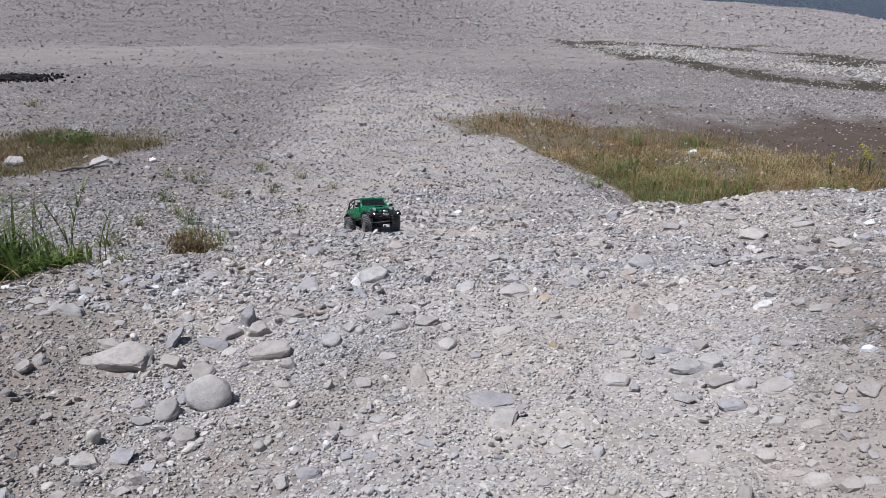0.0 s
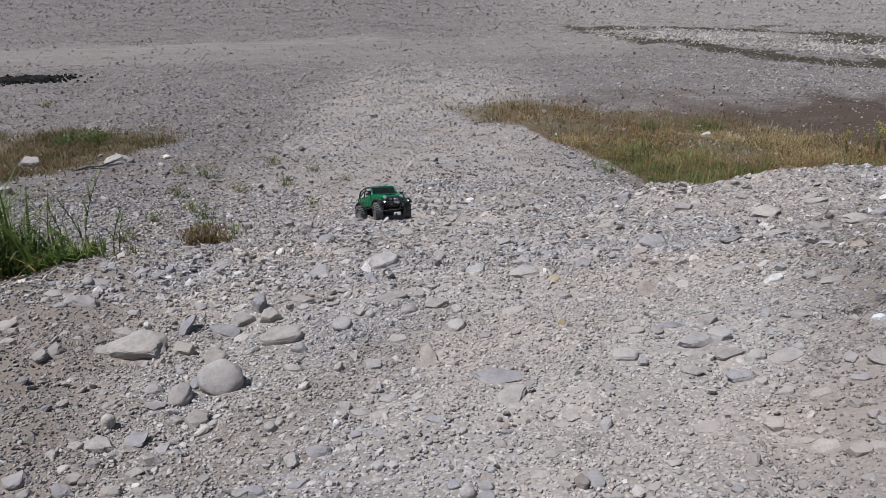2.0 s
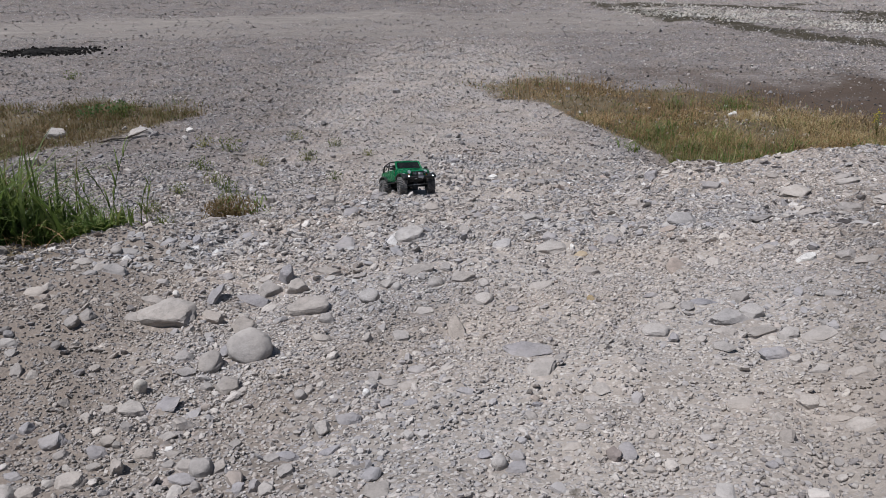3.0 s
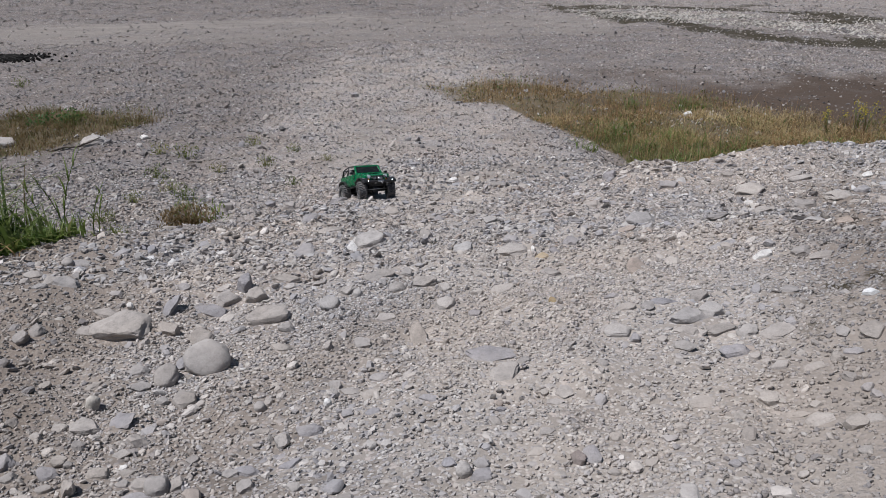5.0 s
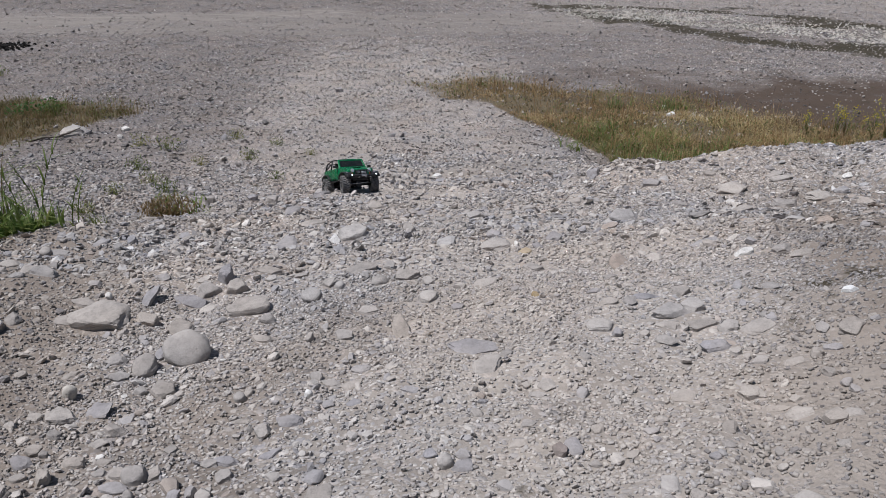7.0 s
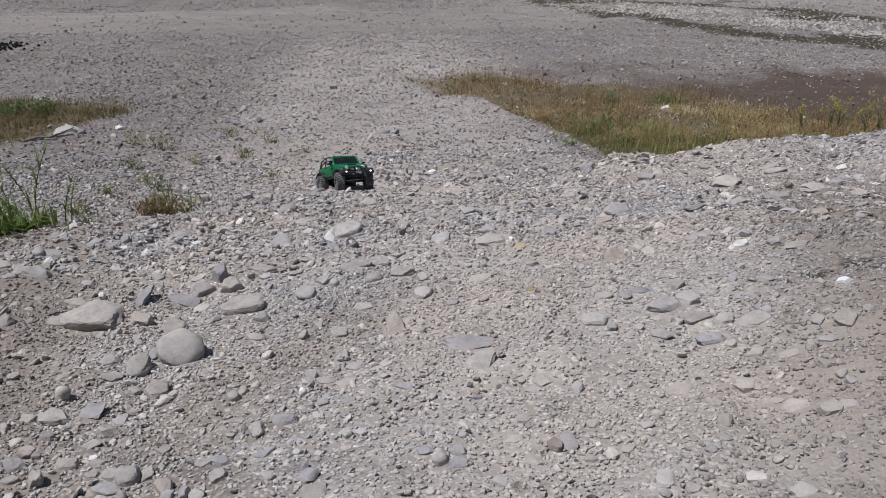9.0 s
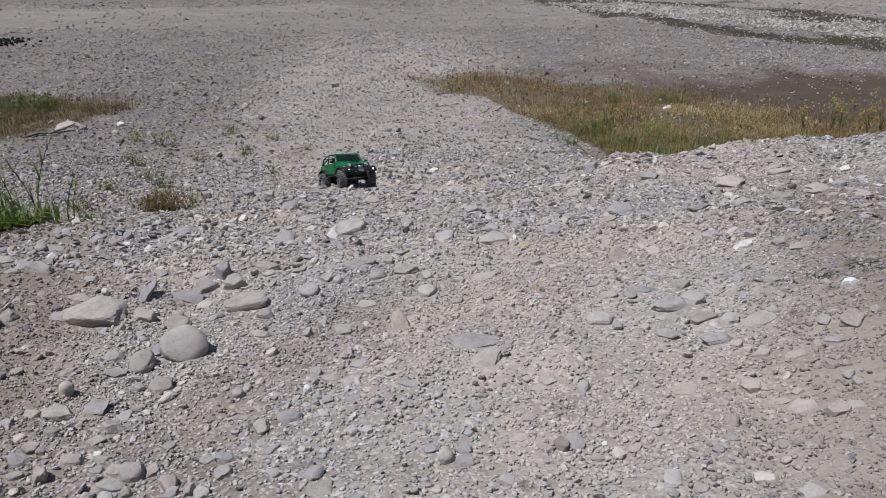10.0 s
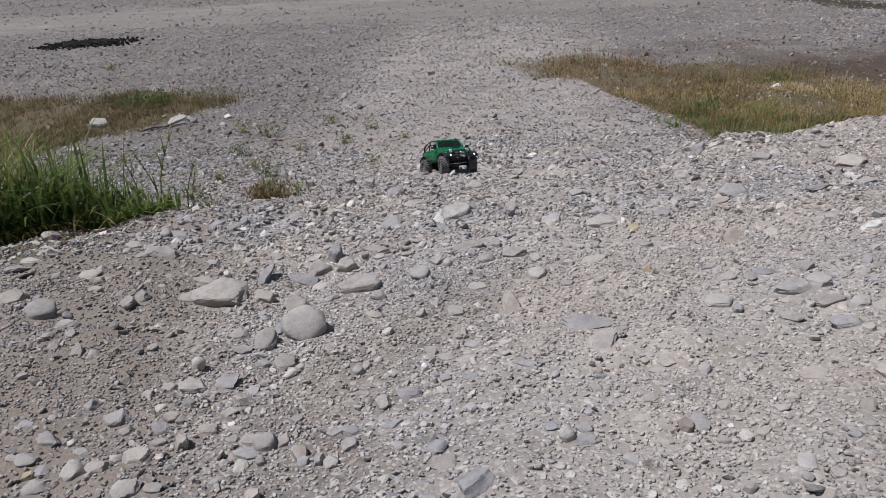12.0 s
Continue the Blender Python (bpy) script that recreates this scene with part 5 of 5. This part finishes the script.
part("twig", tube([(-0.1, 0.02, 0.035), (-0.04, 0.07, 0.07), (0.0, 0.12, 0.08)], [0.008, 0.006, 0.003], 6), bark, stick)

# low black heap beside the sandy track
am, ant, ab = material("black_debris", 0.95)
apos = node(ant, "ShaderNodeNewGeometry").outputs["Position"]
ant.links.new(ramp(ant, noise_tex(ant, apos, 9.0, 6.0, 0.7), [(0.3, (0.007, 0.007, 0.008)), (0.58, (0.02, 0.019, 0.018)), (0.72, (0.08, 0.075, 0.07)), (0.86, (0.2, 0.19, 0.18))]), ab.inputs["Base Color"])
ab.inputs["Specular IOR Level"].default_value = 0.05
ux, uy = np.meshgrid(np.linspace(-1, 1, 90), np.linspace(-1, 1, 40))
hx, hy = -10.15 + ux * 1.2, 17.45 + uy * 0.66 + 0.1 * ux
edge = np.clip(0.62 - (ux ** 2 + uy ** 2) + 1.2 * value_noise(hx, hy, 2.2, 91) + 1.3 * value_noise(hx, hy, 6, 92), 0, 1)
hz = ground_z(hx, hy) - 0.03 + 0.10 * edge ** 0.6 + 0.05 * value_noise(hx, hy, 9, 93) * (edge > 0)
hi = np.arange(3600).reshape(40, 90)
hq = np.stack([hi[:-1, :-1], hi[:-1, 1:], hi[1:, 1:], hi[1:, :-1]], -1).reshape(-1, 4)
tagged(new("burnt_patch", mesh_from("burnt_patch", np.stack([hx, hy, hz], -1).reshape(-1, 3), hq, am, False)), "low heap of black debris on gravel", "burnt patch")

r = np.random.default_rng(78)
ra, rd = r.uniform(0, 2 * np.pi, 800), np.abs(r.normal(0.66, 0.26, 800))
cx_, cy_ = -10.15 + np.cos(ra) * rd * 1.15, 17.45 + np.sin(ra) * rd * 0.72
strewn("charcoal", "black lumps strewn round the black heap", 0, cx_, cy_, r.uniform(0.025, 0.075, 800), r, (0.4, 0.9), am)
# sunlit stones lying in the dry middle of the hollow
px, py = r.normal(3.9, 0.7, 160), r.normal(11.2, 0.6, 160)
strewn("pebbles", "pale pebbles lying in the dry grass", 1, px, py, r.uniform(0.02, 0.06, 160), r, (0.4, 0.8), PALE_MIX)


# ---- the toy car ----
def plain(name, color, rough=0.5, metal=0.0, grime=0.25):
    m, nt, b = material(name, rough, metal, color)
    pos = node(nt, "ShaderNodeTexCoord").outputs["Object"]
    d = ramp(nt, noise_tex(nt, pos, 45.0, 5.0), [(0.45, 0.0), (0.8, grime)])
    nt.links.new(mix(nt, d, color, (0.30, 0.27, 0.23)), b.inputs["Base Color"])
    nt.links.new(ramp(nt, d, [(0.0, rough), (1.0, 0.9)]), b.inputs["Roughness"])
    return m


PAINT = plain("green_paint", (0.002, 0.155, 0.058), 0.25, 0.25, 0.12)
BLACK = plain("black_plastic", (0.011, 0.011, 0.012), 0.45, 0.0, 0.04)
RUBBER = plain("dusty_rubber", (0.105, 0.105, 0.108), 0.85, 0.0, 0.6)
DARK = plain("dark_cloth", (0.01, 0.01, 0.011), 0.8, 0.0, 0.05)
STEEL = plain("steel", (0.45, 0.45, 0.46), 0.35, 0.9, 0.1)
AMBER = plain("amber_lens", (0.6, 0.2, 0.02), 0.2, 0.0, 0.05)
LENS = plain("headlight_lens", (0.75, 0.78, 0.8), 0.12, 0.4, 0.03)
GLASS, gnt, gb = material("tinted_glass", 0.05, 0.0, (0.012, 0.016, 0.015))
gb.inputs["Alpha"].default_value = 0.86
LED, lnt, lb = material("lit_lamp", 0.3, 0.0, (0.9, 0.95, 1.0))
lb.inputs["Emission Color"].default_value = (0.85, 0.93, 1.0, 1)
lb.inputs["Emission Strength"].default_value = 5.0


def bevelled(bm, w):
    bmesh.ops.bevel(bm, geom=list(bm.edges), offset=w, segments=2, affect="EDGES", profile=0.6, clamp_overlap=True)
    for f in bm.faces:
        f.smooth = True
    return bm


def slab(outline, x0, x1, w=0.003, pinch=None):
    """An outline of (y, z) points drawn out from x0 to x1, edges rounded; pinch(y, z) narrows it."""
    bm = bmesh.new()
    sides = []
    for x in (x0, x1):
        sides.append([bm.verts.new((x * (pinch(yy, zz) if pinch else 1), yy, zz)) for yy, zz in outline])
    n = len(outline)
    bm.faces.new(sides[0])
    bm.faces.new(sides[1][::-1])
    for k in range(n):
        bm.faces.new((sides[0][k], sides[1][k], sides[1][(k + 1) % n], sides[0][(k + 1) % n]))
    bmesh.ops.recalc_face_normals(bm, faces=bm.faces)
    return bevelled(bm, w) if w else bm


def block(x, y, z, sx, sy, sz, w=0.002):
    bm = bmesh.new()
    bmesh.ops.create_cube(bm, size=1, matrix=Matrix.Translation((x, y, z)) @ Matrix.Diagonal((sx, sy, sz, 1)))
    return bevelled(bm, w) if w else bm


def lathe(profile, axis_x, steps=32):
    """Turns (x, radius) points round the x axis through the origin."""
    bm = bmesh.new()
    rings = [[bm.verts.new((px + axis_x, pr * math.cos(a), pr * math.sin(a))) for a in (2 * math.pi * k / steps for k in range(steps))] for px, pr in profile]
    for a, b in zip(rings, rings[1:]):
        for k in range(steps):
            bm.faces.new((a[k], a[(k + 1) % steps], b[(k + 1) % steps], b[k]))
    bm.faces.new(rings[0][::-1])
    bm.faces.new(rings[-1])
    bmesh.ops.recalc_face_normals(bm, faces=bm.faces)
    for f in bm.faces:
        f.smooth = True
    return bm


def disc(x, y, z, radius, depth, steps=20):
    """A short rounded cylinder that faces forwards (towards -y)."""
    bm = bmesh.new()
    bmesh.ops.create_cone(bm, cap_ends=True, segments=steps, radius1=radius, radius2=radius * 0.9, depth=depth, matrix=Matrix.Translation((x, y, z)) @ Euler((math.pi / 2, 0, 0)).to_matrix().to_4x4())
    for f in bm.faces:
        f.smooth = len(f.verts) == 4
    return bm


def wheel(parent, x, y, steer):
    """A knobbly tyre on a dark rim."""
    side = 1 if x > 0 else -1
    ob = new("wheel")
    ob.parent = parent
    ob.empty_display_size = 0.03
    ob.matrix_basis = pose(x, y, 0.056, 0, 0, steer)
    w, R = 0.023, 0.052
    bm = lathe([(-w * 0.8, 0.030), (-w, 0.034), (-w, R - 0.010), (-w * 0.82, R - 0.003), (w * 0.82, R - 0.003), (w, R - 0.010), (w, 0.034), (w * 0.8, 0.030)], 0, 40)
    for k in range(22):
        a = 2 * math.pi * k / 22
        for row, off in ((-1, 0.0), (1, 0.5)):
            t = a + off * 2 * math.pi / 22
            m = Euler((t, 0, 0)).to_matrix().to_4x4() @ Matrix.Translation((row * w * 0.52, 0, R - 0.001)) @ Euler((0, 0, row * 0.45)).to_matrix().to_4x4()
            bmesh.ops.create_cube(bm, size=1, matrix=m @ Matrix.Diagonal((w * 1.05, 0.0085, 0.009, 1)))
            m = Euler((t + 0.07, 0, 0)).to_matrix().to_4x4() @ Matrix.Translation((row * w * 1.0, 0, R - 0.010))
            bmesh.ops.create_cube(bm, size=1, matrix=m @ Matrix.Diagonal((0.005, 0.007, 0.013, 1)))
    part("tyre", bm, RUBBER, ob, "knobbly dusty grey rubber tyre")
    s = side * w
    part("rim", lathe([(s * 0.2, 0.031), (s * 0.95, 0.031), (s * 1.02, 0.029), (s * 0.7, 0.026), (s * 0.5, 0.012), (s * 0.75, 0.010), (s * 0.8, 0.003)], 0, 24), BLACK, ob, "black beadlock rim")
    for k in range(8):
        a = 2 * math.pi * k / 8
        part("bolt", block(s * 1.0, 0.0285 * math.cos(a), 0.0285 * math.sin(a), 0.004, 0.004, 0.004, 0), STEEL, ob)
    return ob


def toy_car(m):
    car = thing("toy_car", m, "green radio-controlled off-road toy car with black bumper on gravel", "toy car")

    def tuck(yy, zz):
        return 1.0 - 0.10 * max(0.0, min(1.0, (-0.06 - yy) / 0.12)) - 0.06 * max(0.0, (zz - 0.19) / 0.07)
    # body: tub, bonnet, windscreen frame
    part("tub", slab([(-0.055, 0.095), (0.205, 0.095), (0.215, 0.12), (0.212, 0.182), (-0.055, 0.186)], -0.084, 0.084, 0.004), PAINT, car)
    part("interior", block(0, 0.075, 0.186, 0.15, 0.23, 0.006, 0.001), DARK, car, "black seat tub")
    part("bonnet", slab([(-0.175, 0.112), (-0.05, 0.106), (-0.05, 0.190), (-0.10, 0.187), (-0.165, 0.172), (-0.178, 0.162)], -0.081, 0.081, 0.006, tuck), PAINT, car, "glossy green bonnet")
    part("scoop", block(0, -0.115, 0.186, 0.05, 0.05, 0.006, 0.002), PAINT, car)
    for sx in (-1, 1):
        part("vent", block(sx * 0.072, -0.075, 0.176, 0.003, 0.035, 0.006, 0.001), BLACK, car)
        part("bonnet_latch", block(sx * 0.074, -0.145, 0.172, 0.006, 0.008, 0.008, 0.001), BLACK, car)
    part("grille", slab([(-0.181, 0.120), (-0.176, 0.120), (-0.174, 0.166), (-0.180, 0.164)], -0.069, 0.069, 0.002), PAINT, car)
    for k in range(7):
        part("grille_slot", block(-0.030 + 0.010 * k, -0.1815, 0.146, 0.0055, 0.003, 0.030, 0.001), BLACK, car)
    for sx in (-1, 1):
        lamp = part("headlight", disc(sx * 0.055, -0.182, 0.149, 0.0125, 0.006), STEEL, car, "round clear headlight")
        part("lens", disc(sx * 0.055, -0.186, 0.149, 0.0105, 0.003), LENS, lamp)
        part("turn_signal", disc(sx * 0.060, -0.182, 0.127, 0.0055, 0.005, 12), AMBER, car, "amber turn signal")
    frame_top, frame_low = (-0.012, 0.256), (-0.050, 0.190)
    for sx in (-1, 1):
        part("windscreen_post", slab([(-0.056, 0.187), (-0.044, 0.187), (-0.006, 0.258), (-0.018, 0.258)], sx * 0.070, sx * 0.080, 0.002, lambda a, z: 1 - 0.10 * max(0, (z - 0.19) / 0.07)), PAINT, car)
    part("windscreen_rail", slab([(-0.021, 0.249), (-0.012, 0.249), (-0.006, 0.260), (-0.017, 0.260)], -0.072, 0.072, 0.002), PAINT, car)
    part("windscreen_sill", slab([(-0.060, 0.186), (-0.044, 0.186), (-0.040, 0.196), (-0.055, 0.197)], -0.080, 0.080, 0.002), PAINT, car)
    part("windscreen", slab([(-0.052, 0.192), (-0.049, 0.192), (-0.014, 0.254), (-0.017, 0.254)], -0.071, 0.071, 0, lambda a, z: 1 - 0.10 * max(0, (z - 0.19) / 0.07)), GLASS, car, "dark tinted windscreen")
    for sx in (-1, 1):
        part("wiper", tube([(sx * 0.045 - 0.02, -0.054, 0.197), (sx * 0.045 + 0.022, -0.050, 0.203)], 0.0012, 4), BLACK, car)
    # roof and cage
    part("roof", slab([(-0.012, 0.257), (0.10, 0.262), (0.10, 0.267), (-0.014, 0.263)], -0.066, 0.066, 0.002), DARK, car, "black soft roof panel")
    for sx in (-1, 1):
        part("cage_bar", tube([(sx * 0.066, -0.008, 0.258), (sx * 0.066, 0.10, 0.262), (sx * 0.066, 0.198, 0.240), (sx * 0.074, 0.205, 0.184)], 0.0042, 8), BLACK, car)
        part("cage_post", tube([(sx * 0.066, 0.10, 0.262), (sx * 0.075, 0.105, 0.184)], 0.0042, 8), BLACK, car)
        part("cage_brace", tube([(sx * 0.068, 0.108, 0.238), (sx * 0.072, 0.200, 0.190)], 0.003, 6), BLACK, car)
    for yy, zz in ((0.10, 0.262), (0.198, 0.240)):
        part("cage_cross_bar", tube([(-0.066, yy, zz), (0.066, yy, zz)], 0.004, 8), BLACK, car)
    for sx in (-1, 1):
        part("seat", slab([(0.035, 0.185), (0.075, 0.185), (0.090, 0.235), (0.078, 0.238), (0.066, 0.200), (0.035, 0.198)], sx * 0.018, sx * 0.058, 0.003), DARK, car, "black seat")
    part("steering_wheel", lathe([(-0.002, 0.013), (0.0, 0.015), (0.002, 0.013)], 0.038, 16), BLACK, car).location = (0, -0.005, 0.208)
    part("dashboard", block(0, -0.025, 0.195, 0.145, 0.03, 0.02, 0.003), DARK, car)
    for sx in (-1, 1):
        door = part("door", slab([(-0.045, 0.104), (0.085, 0.104), (0.092, 0.125), (0.092, 0.186), (-0.045, 0.188)], sx * 0.083, sx * 0.0865, 0.0015), PAINT, car, "green half door")
        part("handle", block(sx * 0.088, 0.072, 0.172, 0.003, 0.014, 0.005, 0.001), BLACK, door)
        part("hinge", block(sx * 0.087, -0.042, 0.165, 0.004, 0.012, 0.005, 0.001), BLACK, door)
        part("hinge", block(sx * 0.087, -0.042, 0.125, 0.004, 0.012, 0.005, 0.001), BLACK, door)
        mirror = part("mirror", block(sx * 0.102, -0.044, 0.198, 0.020, 0.010, 0.018, 0.003), BLACK, car, "black side mirror")
        part("mirror_arm", tube([(sx * 0.08, -0.046, 0.19), (sx * 0.098, -0.044, 0.194)], 0.0025, 6), BLACK, mirror)
        # flares over the wheels
        arch = []
        for k in range(9):
            a = math.pi * (0.08 + 0.84 * k / 8)
            arch.append((math.cos(a), math.sin(a)))
        for yc, zc in ((-0.148, 0.085), (0.162, 0.085)):
            outer = [(yc - 0.074 * c, zc + 0.066 * s) for c, s in arch]
            inner = [(yc - 0.066 * c, zc + 0.057 * s) for c, s in arch]
            part("fender_flare", slab(outer + inner[::-1], sx * 0.066, sx * 0.112, 0.0015), BLACK, car, "black plastic fender flare")
        part("side_light", block(sx * 0.090, -0.184, 0.136, 0.012, 0.004, 0.006, 0.001), LENS, car)
        part("rock_slider", tube([(sx * 0.088, -0.07, 0.088), (sx * 0.094, -0.04, 0.082), (sx * 0.094, 0.08, 0.082), (sx * 0.088, 0.105, 0.088)], 0.005, 8), BLACK, car)
    # front bumper with winch and hoop
    bumper = part("bumper", slab([(-0.232, 0.098), (-0.212, 0.092), (-0.190, 0.098), (-0.190, 0.122), (-0.226, 0.122), (-0.235, 0.112)], -0.075, 0.075, 0.003), BLACK, car, "black winged steel bumper")
    for sx in (-1, 1):
        part("bumper_wing", slab([(-0.226, 0.102), (-0.176, 0.112), (-0.172, 0.132), (-0.220, 0.124)], sx * 0.070, sx * 0.106, 0.003), BLACK, bumper)
        fog = part("fog_light", disc(sx * 0.079, -0.231, 0.113, 0.0068, 0.008, 14), BLACK, bumper)
        part("shackle", tube([(sx * 0.035, -0.236, 0.100), (sx * 0.035, -0.248, 0.096), (sx * 0.041, -0.248, 0.092), (sx * 0.041, -0.236, 0.096)], 0.0022, 6), STEEL, bumper)
        led = part("fog_bulb", disc(sx * 0.079, -0.2355, 0.113, 0.0038, 0.003, 14), LED, car, "small lit white fog lamp")
    part("hoop", tube([(-0.050, -0.222, 0.120), (-0.044, -0.224, 0.142), (-0.030, -0.222, 0.153), (0.030, -0.222, 0.153), (0.044, -0.224, 0.142), (0.050, -0.222, 0.120)], 0.0036, 8), BLACK, bumper)
    winch = part("winch", block(0, -0.212, 0.130, 0.052, 0.026, 0.020, 0.003), BLACK, car, "grey winch on the bumper")
    part("drum", tube([(-0.014, -0.226, 0.130), (0.014, -0.226, 0.130)], 0.0085, 12), STEEL, winch)
    part("winch_motor", tube([(-0.036, -0.216, 0.132), (-0.020, -0.216, 0.132)], 0.009, 12), STEEL, winch)
    part("fairlead", block(0, -0.238, 0.112, 0.036, 0.005, 0.014, 0.002), STEEL, winch)
    part("hook", tube([(0, -0.240, 0.112), (0.001, -0.246, 0.104), (0.006, -0.246, 0.097), (0.009, -0.244, 0.103)], 0.0024, 6), STEEL, winch)
    part("rear_bumper", slab([(0.212, 0.098), (0.236, 0.100), (0.236, 0.118), (0.212, 0.120)], -0.088, 0.088, 0.003), BLACK, car)
    # running gear, with black filler below the body
    part("engine_bay", slab([(-0.172, 0.092), (-0.06, 0.086), (-0.06, 0.125), (-0.172, 0.125)], -0.062, 0.062, 0.003), BLACK, car)
    # black block added to make the underside of the body dark
    part("inner_fender", slab([(0.10, 0.088), (0.215, 0.092), (0.215, 0.12), (0.10, 0.12)], -0.066, 0.066, 0.003), BLACK, car)
    # black block added below the body in place of the deep shade there
    part("chassis", slab([(-0.165, 0.078), (-0.12, 0.058), (0.18, 0.058), (0.21, 0.09), (0.21, 0.104), (-0.165, 0.104)], -0.052, 0.052, 0.004), BLACK, car)
    part("skid_plate", block(0, 0.01, 0.088, 0.075, 0.30, 0.012, 0.003), BLACK, car)
    for sx in (-1, 1):
        part("frame_rail", block(sx * 0.035, 0.0, 0.100, 0.010, 0.42, 0.014, 0.002), BLACK, car)
    for yy in (-0.148, 0.162):
        part("axle", tube([(-0.090, yy, 0.056), (0.090, yy, 0.056)], 0.010, 10), BLACK, car)
        part("differential", disc(-0.012, yy, 0.056, 0.022, 0.036, 16), BLACK, car)
        for sx in (-1, 1):
            shock = part("shock", tube([(sx * 0.058, yy + 0.006, 0.062), (sx * 0.050, yy + 0.012, 0.150)], 0.006, 10), STEEL, car)
            part("spring", tube([(sx * (0.058 - 0.0001 * k) + 0.008 * math.cos(k * 1.05), yy + 0.006 + 0.008 * math.sin(k * 1.05), 0.068 + 0.0016 * k) for k in range(40)], 0.0011, 4), BLACK, shock)
    part("steering_link", tube([(-0.075, -0.172, 0.058), (0.075, -0.172, 0.062)], 0.003, 6), STEEL, car)
    for yy, st in ((-0.148, -12), (0.162, 0)):
        for sx in (-1, 1):
            wheel(car, sx * 0.095, yy, st)
    # the upper body sits low over the wheels
    for ob in car.children:
        if ob.type != "MESH" or ob.name.split(".")[0] in ("axle", "differential", "shock", "steering_link", "chassis", "skid_plate", "frame_rail"):
            continue
        if ob.name.split(".")[0] in ("headlight", "turn_signal", "fog_bulb", "side_light", "steering_wheel", "winch"):
            zs = [v.co.z for v in ob.data.vertices]
            mid_z = (min(zs) + max(zs)) / 2 + ob.location.z
            ob.location.z += -0.18 * (mid_z - 0.09)
        else:
            ob.scale.x = 1.0 if ob.name.split(".")[0] in ("fender_flare", "bumper") else 1.14
            ob.scale.z, ob.location.z = 0.77, 0.09 * 0.21
    return car


CX, CY, HEADING = -0.457, 4.08, 28.0
cz0, ctx, cty = settle(CX, CY, 0.24, 0.36)
nz = Vector((0.35 * float(land(CX - 0.15, CY) - land(CX + 0.15, CY)) / 0.3, float(land(CX, CY - 0.2) - land(CX, CY + 0.2)) / 0.4, 1)).normalized()
tilt = Vector((0, 0, 1)).rotation_difference(nz).to_matrix().to_4x4()
toy_car(Matrix.Translation((CX, CY, cz0 - 0.012)) @ tilt @ pose(0, 0, 0, -5, 0, HEADING) @ Matrix.Scale(0.875, 4))
